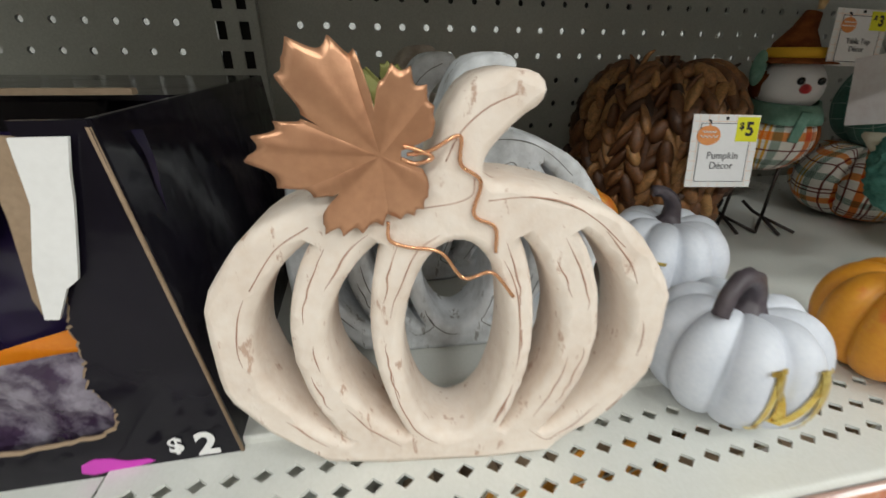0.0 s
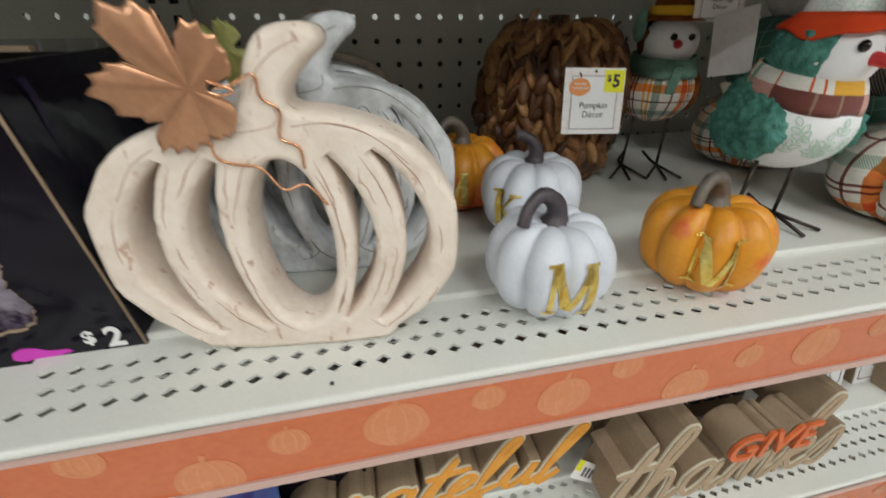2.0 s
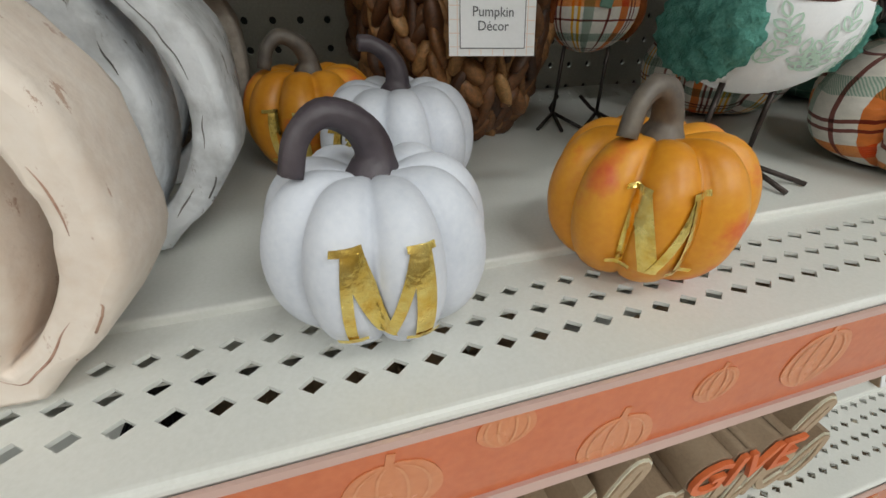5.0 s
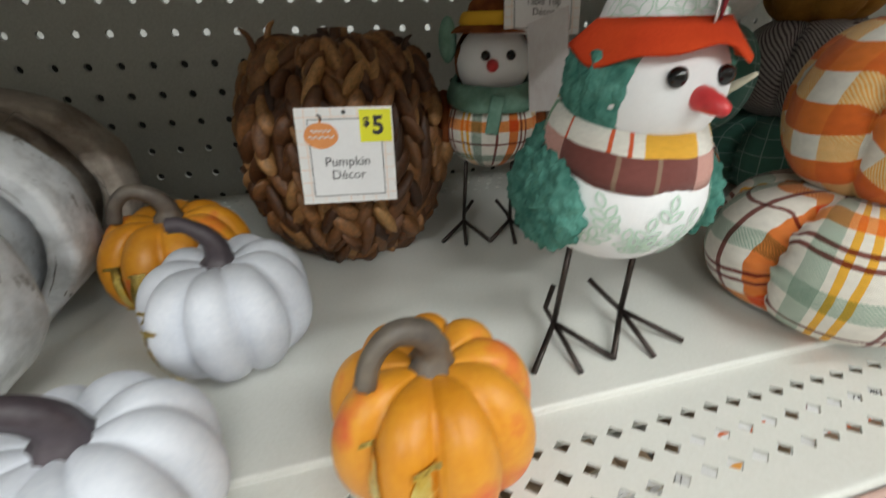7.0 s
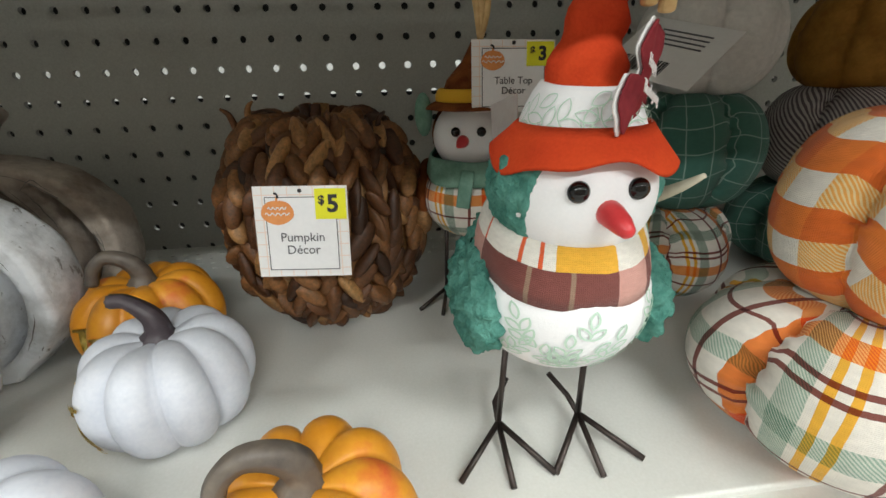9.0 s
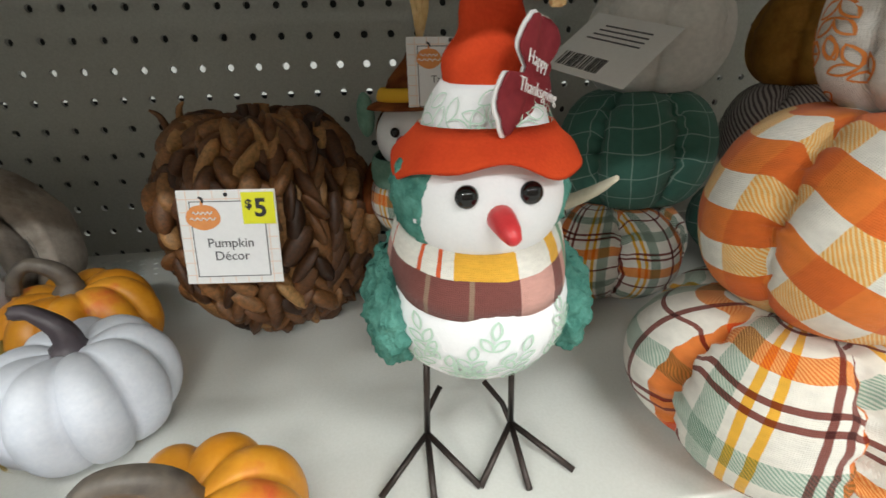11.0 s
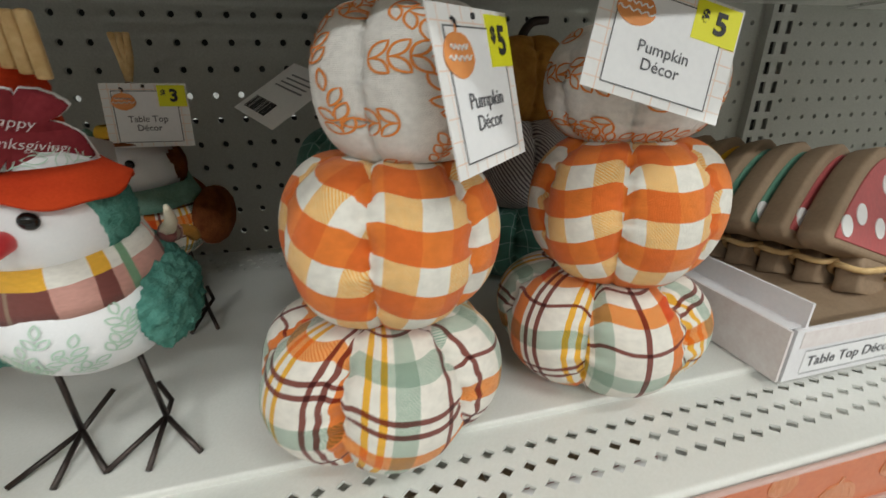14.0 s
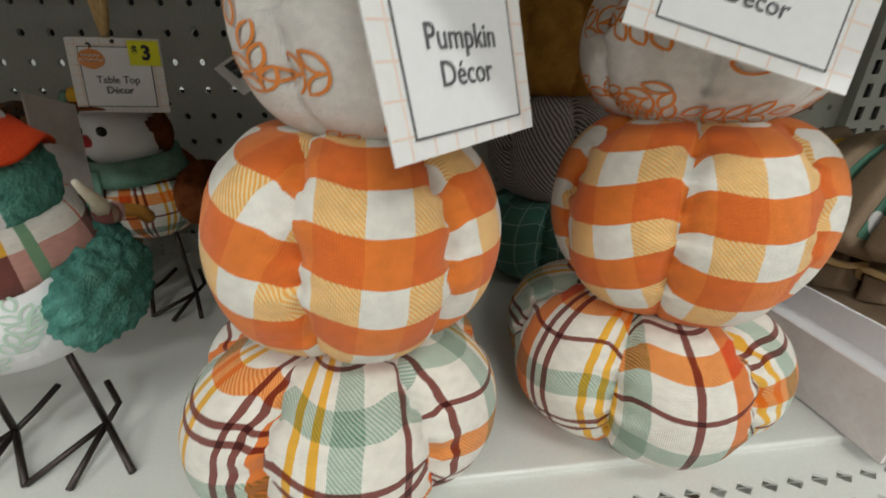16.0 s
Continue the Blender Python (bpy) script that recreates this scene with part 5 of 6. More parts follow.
def belly_print(t, c, r):
    def surf(u, v):
        d = Vector((math.sin(u), -math.cos(u) * math.cos(v), math.sin(v))).normalized()
        p = Vector(c) + Vector((d.x * r[0], d.y * r[1], d.z * r[2]))
        return p, d
    sp = [(-0.25, -0.55, 1.5, 6), (-0.25, -0.50, 0.75, 5), (-0.25, -0.50, 2.3, 5), (-0.62, -0.15, 1.9, 4), (0.15, -0.35, 1.2, 3), (0.55, -0.35, 1.0, 5), (0.75, -0.1, 1.8, 4), (-0.8, -0.45, 1.0, 4), (0.1, -0.6, 0.5, 4), (-0.05, -0.05, 1.4, 2)]
    o = printed_leaves(surf, sp, M_GPRINT, t, width=0.011, label="pale green leaf print", scale=19.0)
    return o


b1 = thing("bird_figurine", (0.3035, 0.084, SLAB), "stuffed teal and white bird in orange felt hat", "decoration", "stuffed birds")
bird_legs(b1, 0.0205, 0.0090, 0.0016, 0.056, -0.001, 0.030, 0.0225, -0.0035)
BC, BR = (0, 0.006, 0.083), (0.0390, 0.0420, 0.0345)
blob("belly", BC, BR, M_WHITE, b1, 44, 30)
belly_print(b1, BC, tuple(v + 0.0002 for v in BR))
blob("back_fleece", (0, 0.011, 0.087), (0.0400, 0.0410, 0.0330), M_TEAL, b1, 96, 64, 0.0026, 210, lambda d: d.y > -0.05 + 0.5 * max(0, -d.z))
for sx in (-1, 1):
    blob("wing", (sx * 0.0345, 0.006, 0.080), (0.0105, 0.0290, 0.0215), M_TEAL, b1, 64, 48, 0.0030, 210, label="tufted teal fleece wing")
hd = [blob("head", (0, 0.0, 0.128), (0.0295, 0.0290, 0.0275), M_WHITE, b1, 44, 30)]
hd.append(blob("head_fleece", (0, 0.002, 0.1290), (0.0312, 0.0308, 0.0288), M_TEAL, b1, 110, 70, 0.0016, 230, dip=lambda d: max(-0.60 + 0.25 * max(0.0, -d.z) + 0.10 * d.x - d.y if d.z < 0.62 else 0.0, (d.z - 0.42) * 0.5)))
for sx in (-1, 1):
    hd.append(blob("eye", (sx * 0.0098, -0.0272, 0.1340), (0.0036, 0.0030, 0.0036), M_EYE, b1, 20, 14, label="glossy black bead eye"))
hd.append(tube("beak", [(0.0, -0.025, 0.1275), (0.0005, -0.0305, 0.1268), (0.0010, -0.0360, 0.1255), (0.0014, -0.0395, 0.1243), (0.0016, -0.0405, 0.1240)], [0.0046, 0.0042, 0.0034, 0.0022, 0.0008], M_RED, b1, "glossy red beak", sides=16))
for o in hd:
    o.data.transform(Matrix.Translation((0.0002, -0.0040, 0)))
band_ring("scarf", (0, 0.002, 0), 0.0352, 0.0302, 0.0965, 0.1185, M_SCARF, b1, "plaid cotton scarf", 0.0006, 0.0050)
# hat
hv, hf = [], []
seg = 72
for k, (rr, zz) in enumerate(((0.0230, 0.1545), (0.0262, 0.1508), (0.0300, 0.1468), (0.0328, 0.1438), (0.0328, 0.1423), (0.0296, 0.1450), (0.0258, 0.1488), (0.0230, 0.1520))):
    for i in range(seg):
        t = 2 * math.pi * i / seg
        w = (rr - 0.023) / 0.0098
        hv.append((rr * math.cos(t), rr * math.sin(t) * 1.02, zz + w * (0.0030 * math.sin(3 * t + 0.6) + 0.0012 * math.sin(7 * t))))
for k in range(8):
    for i in range(seg):
        i2, k2 = (i + 1) % seg, (k + 1) % 8
        hf.append((k * seg + i, k * seg + i2, k2 * seg + i2, k2 * seg + i))
hat = [child(mesh_ob("hat_brim", hv, hf, M_HAT), b1, "wavy orange felt brim")]
hat.append(band_ring("hat_band", (0, 0, 0), 0.0222, 0.0152, 0.1500, 0.1670, M_WHITE, b1, "white cotton band with green leaves", 0.0005, 0.0012))


def band_surface(u, v):
    r = 0.0240 - 0.41 * (v - 0.150)
    return Vector((r * math.sin(u / 0.02), -r * 1.04 * math.cos(u / 0.02), v)), Vector((math.sin(u / 0.02), -math.cos(u / 0.02), 0.25)).normalized()


hat.append(printed_leaves(band_surface, [(-0.020, 0.1535, 0.5, 5), (-0.008, 0.1540, 0.4, 4), (0.004, 0.1545, 0.7, 5), (0.017, 0.1535, 0.3, 4), (-0.032, 0.154, 0.6, 4)], M_GPRINT, b1, 0.0002, "pale green leaf print", 0.75))
cone = smooth_path([(0, 0, 0.158), (0.000, 0.001, 0.170), (0.002, 0.002, 0.184), (0.006, 0.002, 0.197), (0.010, 0.001, 0.206)], 5)
hc = tube("hat_crown", cone, [0.0136 * (1 - (i / len(cone)) ** 0.95) + 0.0030 + 0.0010 * math.sin(i * 1.3) for i in range(len(cone))], M_HAT, b1, "gathered orange felt crown", sides=28)
hat.append(hc)
for v in hc.data.vertices:
    n3 = noise.noise(v.co * 130)
    v.co += Vector((n3, noise.noise(v.co * 130 + Vector((5, 1, 2))), 0)) * 0.0018
for o in hat:
    o.data.transform(Matrix.Translation((0.0020, -0.0030, -0.0022)))
for k in range(3):
    part("tassel_stick", box_bm(0.008 + 0.0055 * k, 0.0128 + 0.0055 * k, -0.012 - 0.001 * k, -0.008 - 0.001 * k, 0.1880 - 0.002 * k, 0.2080, 0.0012), M_JUTE, b1)
maple_leaf(b1, (0.0098, -0.0228, 0.1655), 0.0300, M_CARD, 205, "white felt backing of the leaf", (-6, 50), teeth=0.15)
maple_leaf(b1, (0.0105, -0.0240, 0.1655), 0.0285, M_WINE, 205, "wine-red felt leaf with white stitched writing", (-6, 50), teeth=0.15)
for txt, dz in (("Happy", 0.0040), ("Thanksgiving", -0.0040)):
    o = words("stitched_words", txt, 0.0056, M_CARD, b1, "white stitched writing", 0.0003, shear=0.3, offset=-0.00012)
    o.matrix_basis = pose(0.0105, -0.0240, 0.1655, -6, 0, 50) @ pose(0, -0.0022, dz, 0, 12, 0) @ o.matrix_basis
tube("tail", [(0.0, 0.044, 0.092), (0.0, 0.056, 0.094), (-0.002, 0.070, 0.099)], [0.007, 0.009, 0.002], M_CREAM, b1, "cream felt tail", sides=6)
part("hang_tag", box_bm(-0.0003, 0.0003, 0.020, 0.058, 0.118, 0.166), M_PINKGING, b1, "plain pale card tag").matrix_basis = pose(0, 0, 0, -12, 0, 6)
tie = smooth_path([(0.034, 0.020, 0.1105), (0.041, 0.010, 0.1165), (0.046, -0.001, 0.1240), (0.049, -0.010, 0.1310)], 4)
tube("scarf_end", tie, [0.0036 * (1 - 0.7 * (i / (len(tie) - 1)) ** 2) for i in range(len(tie))], M_CREAM, b1, "cream cotton tie end", sides=6)
blob("scarf_knot", (0.0355, 0.0215, 0.1095), (0.0055, 0.0075, 0.0052), M_SCARF, b1, 22, 14, 0.0008, 160, uvs=1, label="knotted plaid scarf")
tube("scarf_end", smooth_path([(0.036, 0.026, 0.109), (0.040, 0.034, 0.106), (0.040, 0.041, 0.100)], 4), 0.0034, M_MUST, b1, "mustard tie end", sides=6)

b2 = thing("bird_figurine", (0.290, 0.218, SLAB), "stuffed brown bird with sage scarf on wire legs", "decoration", "stuffed birds", -13)
bird_legs(b2, 0.0190, 0.0090, 0.0016, 0.066, 0.0, 0.028, 0.018)
blob("belly", (0, 0.004, 0.086), (0.0345, 0.0350, 0.0310), M_PLAID2, b2, 40, 28, uvs=1, label="plaid cotton belly")
blob("back_cord", (0, 0.010, 0.090), (0.0355, 0.0350, 0.0330), M_RUSTY, b2, 56, 36, 0.0005, 260, lambda d: d.y > 0.12)
for sx in (-1, 1):
    blob("wing", (sx * 0.0335, 0.018, 0.085), (0.0090, 0.0300, 0.0230), M_RUSTY, b2, 36, 26, 0.0006, 260, label="rust corduroy wing")
blob("head", (0, -0.002, 0.128), (0.0250, 0.0240, 0.0235), M_WHITE, b2, 40, 28)
blob("hood", (0, 0.003, 0.1295), (0.0262, 0.0245, 0.0245), M_RUSTY, b2, 56, 36, 0.0004, 260, lambda d: d.y > -0.18 + 0.2 * abs(d.x) or abs(d.x) > 0.88)
for sx in (-1, 1):
    blob("eye", (sx * 0.0080, -0.0250, 0.1335), (0.0030, 0.0026, 0.0030), M_EYE, b2, 18, 12)
tube("beak", [(-0.003, -0.023, 0.1280), (-0.004, -0.028, 0.1275), (-0.006, -0.033, 0.1260)], [0.0042, 0.0036, 0.0012], M_RED, b2, sides=14)
band_ring("scarf", (0, 0.000, 0), 0.0312, 0.0278, 0.1020, 0.1180, M_SEAGREEN, b2, "sage green scarf", 0.0016, 0.0028)
part("scarf_end", box_bm(-0.020, -0.011, -0.0335, -0.0315, 0.085, 0.110, 0.001), M_SEAGREEN, b2).matrix_basis = pose(0, 0, 0, 0, 8, 0)
band_ring("hat_brim", (0, 0.0, 0), 0.0300, 0.0220, 0.1460, 0.1505, M_RUSTY, b2, "brown felt brim")
band_ring("hat_band", (0, 0.0, 0), 0.0225, 0.0205, 0.1500, 0.1580, mat("yellow_band", 0.8, 0, (0.72, 0.40, 0.02))[0], b2, "yellow hat band")
tube("hat_crown", [(0, 0.004, 0.152), (0, 0.005, 0.160), (0.003, 0.006, 0.172), (0.006, 0.006, 0.184)], [0.0195, 0.0165, 0.009, 0.006], M_RUSTY, b2, "brown felt crown", sides=24)
for k in range(3):
    tube("twine", smooth_path([(0.006, 0, 0.186), (0.004 + 0.003 * k, 0.001, 0.200), (0.006 + 0.005 * (k - 1), 0.002, 0.216)], 3), 0.0022, M_JUTE, b2, sides=6)
tube("tail", [(0.0, 0.040, 0.080), (0.0, 0.052, 0.078), (0.0, 0.066, 0.074)], [0.006, 0.009, 0.003], M_CREAM, b2, "cream felt tail", sides=6)
blob("side_knot", (-0.031, -0.004, 0.142), (0.006, 0.004, 0.014), M_SEAGREEN, b2, 16, 12)


# ---------------- stacks at the back ----------------
SB = ((0.0640, 0.075), (0.0560, 0.086), (0.0460, 0.074))
fabric_stack((0.436, 0.228, SLAB), SB, "fabric pumpkin tower, plaid, green check and cream, at the back", 0, (M_PLAID2, M_GREENW, M_LEAFW), False, 15, ((0, 0), (0.014, 0), (0.020, 0)), "stacked fabric pumpkins", (0.3, 0.6, 0.1))
fabric_stack((0.598, 0.240, SLAB), SB, "fabric pumpkin tower, green check, grey herringbone and mustard velvet", 0, (M_GREENW, M_HERR, M_MUST), False, 19, ((0, 0), (0.0, 0), (-0.004, 0)), "stacked fabric pumpkins", (0.1, 0.4, 0.5))

bt = thing("barcode_tag", (0, 0, 0), "white card tag with a barcode, hanging at an angle", "tag", "swing tags")
bt.matrix_basis = facing((0.399, 0.180, 1.480), (0.029, -0.045, -0.0127), (0.0396, 0.027, 0.0317))
part("card", box_bm(-0.021, 0.021, 0, 0.0004, -0.021, 0.021), M_CARD, bt)
rb = random.Random(3)
xb = -0.016
while xb < 0.006:
    wb = rb.choice((0.0003, 0.0005, 0.0008))
    part("bar", box_bm(xb, xb + wb, -0.0003, 0.0001, -0.017, -0.008), M_INK, bt)
    xb += wb + rb.choice((0.0004, 0.0006, 0.0009))
for k in range(4):
    part("text_bar", box_bm(-0.014 + 0.001 * k, 0.012, -0.0003, 0.0001, 0.003 + 0.0032 * k, 0.0038 + 0.0032 * k), M_GREYINK, bt)
for o in bt.children:
    o.data.transform(Matrix.Diagonal((1.28, 1, 1.28, 1)))


# ---------------- black box with the torn front ----------------
hb = thing("display_box", (-0.131, 0.037, DECK - 0.003), "torn glossy black cardboard display box marked $2", "box")
BW, BD, BH = 0.26, 0.24, 0.140


def torn_front():
    rnd = random.Random(4)
    edge = []
    for f, x, z in ((0, -0.019, BH - 0.004), (1, -0.026, 0.104), (2, -0.030, 0.084), (3, -0.034, 0.072), (4, -0.036, 0.058), (5, -0.040, 0.046), (6, -0.036, 0.036), (7, -0.038, 0.026), (8, -0.046, 0.021), (9, -0.075, 0.018), (10, -0.12, 0.017), (11, -0.18, 0.018), (12, -BW, 0.018)):
        edge.append((x, z))
    fine = []
    for (x0, z0), (x1, z1) in zip(edge, edge[1:]):
        for k in range(8):
            fine.append((x0 + (x1 - x0) * k / 8 + rnd.uniform(-0.0009, 0.0009), z0 + (z1 - z0) * k / 8 + rnd.uniform(-0.0006, 0.0006)))
    return fine


te = torn_front()
curve_mesh("front", [[(0, 0), (0, BH)] + [(te[0][0], BH)] + te + [(-BW, 0.018), (-BW, 0.0)]], 0.0024, 0.0, M_BLACKBOX, hb)
tube("torn_edge", [(x, 0.0012, z) for x, z in te[8:]], 0.0012, M_KRAFT, hb, "ragged brown corrugated edge", sides=5)
curve_mesh("peeled_flap", [[(-0.0190, 0.136), (-0.0045, 0.136), (-0.0085, 0.126), (-0.0115, 0.117), (-0.0190, 0.098), (-0.0215, 0.092), (-0.0260, 0.089), (-0.0330, 0.078), (-0.0370, 0.0785), (-0.0320, 0.096), (-0.0225, 0.117)]], 0.0012, 0.0, M_CARD, hb, "white torn paper flap").location = (0, -0.003, 0)
curve_mesh("peeled_core", [[(-0.0190, 0.136), (-0.0270, 0.137), (-0.0310, 0.112), (-0.0375, 0.086), (-0.0375, 0.080), (-0.0320, 0.096), (-0.0225, 0.117)]], 0.002, 0.0, M_KRAFT, hb, "brown torn cardboard").location = (0, -0.002, 0)
part("side", box_bm(-0.0024, 0.0, 0.0024, BD, 0, BH, 0.0004), M_BLACKBOX, hb)
part("top", box_bm(-BW, -0.0026, 0.075, BD, BH - 0.0024, BH), M_BLACKBOX, hb)
part("back", box_bm(-BW, -0.0026, BD - 0.0024, BD, 0, BH - 0.003), M_BLACKBOX, hb)
part("bottom", box_bm(-BW, -0.0026, 0.0026, BD - 0.003, 0, 0.0024), M_BLACKBOX, hb)
part("top_flap", box_bm(-0.075, -0.018, 0.070, 0.075, BH + 0.0005, BH + 0.003), M_KRAFT, hb, "cut corrugated edge")
tube("worn_corner", [(-0.0004, 0.0004, 0.001), (-0.0002, 0.0002, 0.05), (-0.0004, 0.0004, 0.1), (-0.0006, 0.0006, BH - 0.002)], 0.0008, M_KRAFT, hb, "worn corner crease", sides=5)
o = words("price", "2", 0.017, M_CARD, hb, "white printed price", 0.0002, offset=0.0006)
o.location = (-0.013, -0.0006, 0.0105)
o = words("currency", "$", 0.0110, M_CARD, hb, "", 0.0002, offset=0.0003)
o.location = (-0.0245, -0.0006, 0.0120)
for o in list(hb.children):
    # the carton has slumped sideways
    if o.name.split(".")[0] not in ("price", "currency"):
        for v in o.data.vertices:
            v.co.x -= 0.115 * v.co.z
M_PINK = mat("magenta_print", 0.3, 0, (0.62, 0.04, 0.48))[0]
curve_mesh("ghost_print", [[(-0.067, 0.004), (-0.066, 0.008), (-0.061, 0.0105), (-0.055, 0.0095), (-0.050, 0.0070), (-0.042, 0.0066), (-0.040, 0.0050), (-0.046, 0.0035), (-0.056, 0.0030), (-0.063, 0.0020)]], 0.0003, 0, M_PINK, hb, "magenta printed ghost").location = (0.006, -0.0003, 0.0)
bag = thing("packaged_goods", (-0.131, 0.045, DECK), "dark violet packet in clear film inside the torn box", "packet")
vs, fs = [], []
nx, nz = 40, 26
for j in range(nz + 1):
    for i in range(nx + 1):
        x, z = -0.012 - 0.235 * i / nx, 0.003 + 0.128 * j / nz
        y = 0.012 + 0.006 * noise.noise(Vector((x * 22, z * 22, 1))) + 0.003 * noise.noise(Vector((x * 70, z * 70, 3)))
        vs.append((x, y, z))
for j in range(nz):
    for i in range(nx):
        a = j * (nx + 1) + i
        fs.append((a, a + 1, a + nx + 2, a + nx + 1))
pk = child(mesh_ob("packet", vs, fs, M_NAVY), bag)
M_ORBAND = noise_mat("orange_band", (0.70, 0.20, 0.01), (0.78, 0.25, 0.02), 20, 0.25)
# opaque stand-in for clear film: pale patches in the colour imitate its glints
M_FILM = noise_mat("film_painted_glints", (0.05, 0.03, 0.06), (0.27, 0.24, 0.29), 70, 0.12, bump=0.8, fine=90, bdist=0.004, contrast=(0.42, 0.62))
bv, bf = [], []
for i in range(31):
    f = i / 30
    x = -0.030 - 0.20 * f
    zc = 0.060 - 0.045 * f - 0.02 * f * f
    bv.extend([(x, 0.0035, zc - 0.007), (x, 0.0030, zc + 0.007)])
    if i:
        bf.append((2 * i - 2, 2 * i - 1, 2 * i + 1, 2 * i))
child(mesh_ob("orange_stripe", bv, bf, M_ORBAND), bag, "curved orange stripe")
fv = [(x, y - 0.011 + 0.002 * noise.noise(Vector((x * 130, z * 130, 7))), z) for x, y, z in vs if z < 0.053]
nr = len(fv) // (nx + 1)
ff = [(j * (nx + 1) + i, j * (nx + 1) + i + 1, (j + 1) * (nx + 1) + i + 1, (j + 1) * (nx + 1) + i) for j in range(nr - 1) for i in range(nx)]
child(mesh_ob("clear_film", fv, ff, M_FILM), bag, "crinkled glossy film with pale glints in its colour")
curve_mesh("violet_shape", [[(-0.085, 0.075), (-0.06, 0.105), (-0.05, 0.125), (-0.09, 0.13), (-0.14, 0.11), (-0.13, 0.08)]], 0.0004, 0, noise_mat("violet_print", (0.10, 0.015, 0.16), (0.16, 0.03, 0.24), 30, 0.2), bag).location = (0, 0.003, 0)


# ---------------- tray of wooden mushrooms ----------------
M_TRAYW = noise_mat("white_tray_card", (0.74, 0.73, 0.75), (0.78, 0.77, 0.79), 20, 0.55, bump=0.02)
tr = thing("display_tray", (0.683, 0.024, SLAB), "low white cardboard display tray printed Table Top Décor", "box")
TW, TD, TH = 0.30, 0.20, 0.038
part("front", box_bm(0.004, TW, 0.0, 0.002, 0.0, TH), M_TRAYW, tr)
part("left_side", box_bm(0.012, 0.014, 0.002, TD, 0.0, TH + 0.016), M_TRAYW, tr)
part("left_flap", box_bm(-0.001, 0.001, 0.0, TD, 0.001, TH), M_PINKGING, tr, "pink checked outer flap")
part("left_top", box_bm(0.001, 0.012, 0.004, TD, TH - 0.002, TH), M_TRAYW, tr)
part("back", box_bm(0.014, TW, TD - 0.002, TD, 0.0, TH + 0.016), M_TRAYW, tr)
part("bottom", box_bm(0.014, TW, 0.002, TD - 0.002, 0.0, 0.002), M_TRAYW, tr)
part("insert", box_bm(0.03, TW - 0.01, 0.012, TD - 0.006, 0.0022, 0.0200, 0.001), M_KRAFT, tr, "plain card insert under the mushrooms")
part("checked_band", box_bm(0.010, TW, -0.0004, 0.0, 0.024, TH - 0.002), M_PINKGING, tr)
part("label_panel", box_bm(0.016, 0.13, -0.0006, 0.0, 0.0045, 0.0215), M_CARDIN, tr)
for z in (0.0045, 0.0215):
    part("label_line", box_bm(0.016, 0.13, -0.0008, -0.0004, z - 0.0002, z + 0.0002), M_GREYINK, tr)
o = words("text", "Table Top Décor", 0.0105, M_GREYINK, tr, depth=0.0002, align="LEFT")
o.location = (0.019, -0.0009, 0.013)
DOT = {"red": (0.42, 0.085, 0.085), "yellow": (0.75, 0.42, 0.02), "green": (0.10, 0.24, 0.17)}


def mushroom(loc, color, rz, lean, ry, label):
    t = thing("wooden_mushroom", loc, label, "decoration", "wooden mushrooms", rz, lean, ry)
    cap = [(0.050 - 0.1 * i / 22, 0.024 + 0.052 * (1 - abs(1 - i / 11) ** 1.55)) for i in range(23)]
    cap = [(0.0512, 0.021)] + cap + [(-0.0512, 0.021), (-0.047, 0.017), (0.047, 0.017)]
    curve_mesh("cap", [cap], 0.0128, 0.0022, M_KRAFT, t, res=2)
    mc = noise_mat(color + "_cap_paint", DOT[color], tuple(min(1, c * 1.15) for c in DOT[color]), 40, 0.5)
    face = [(x * 0.90, 0.022 + (z - 0.022) * 0.88) for x, z in cap[:-2]]
    curve_mesh("cap_face", [face], 0.0008, 0.0002, mc, t, color + " painted cap").location = (0, -0.0006, 0)
    for dx, dz in ((-0.024, 0.036), (0.0, 0.056), (0.022, 0.038), (-0.004, 0.033), (0.036, 0.029), (-0.037, 0.028)):
        curve_mesh("dot", [[(0.0052 * math.cos(a), 0.0052 * math.sin(a)) for a in [2 * math.pi * i / 16 for i in range(16)]]], 0.0006, 0, M_CARD, t).location = (dx, -0.0010, dz)
    stalk = [(-0.015, 0.0), (0.015, 0.0), (0.0125, 0.008), (0.0125, 0.019), (-0.0125, 0.019), (-0.0125, 0.008)]
    curve_mesh("stalk", [stalk], 0.011, 0.002, M_KRAFT, t, res=2).location = (0, 0.001, 0)
    loop = [(0.0165 * math.cos(a), 0.006 + 0.0105 * math.sin(a), 0.012 + 0.0016 * math.sin(3 * a)) for a in [2 * math.pi * i / 20 for i in range(21)]]
    tube("twine", loop, 0.0016, M_JUTE, t, "jute twine round the stalk", sides=6)
    return t


for k, c in enumerate(("red", "red", "green", "green", "yellow", "yellow")):
    o = mushroom((0, 0, 0), c, 0, 0, 0, c + " spotted wooden mushroom standing in the tray")
    o.matrix_basis = facing((0.826 - 0.0110 * k, 0.066 + 0.0230 * k, SLAB + 0.0190), (0.97, 0.22, -0.04), (0.08, 0.34, 0.93)) @ Matrix.Rotation(radians(18), 4, "Y") @ Matrix.Scale(1.6, 4)


# ---------------- lower shelf ----------------
LOW = DECK - 0.2286
LSLAB = LOW + 0.004


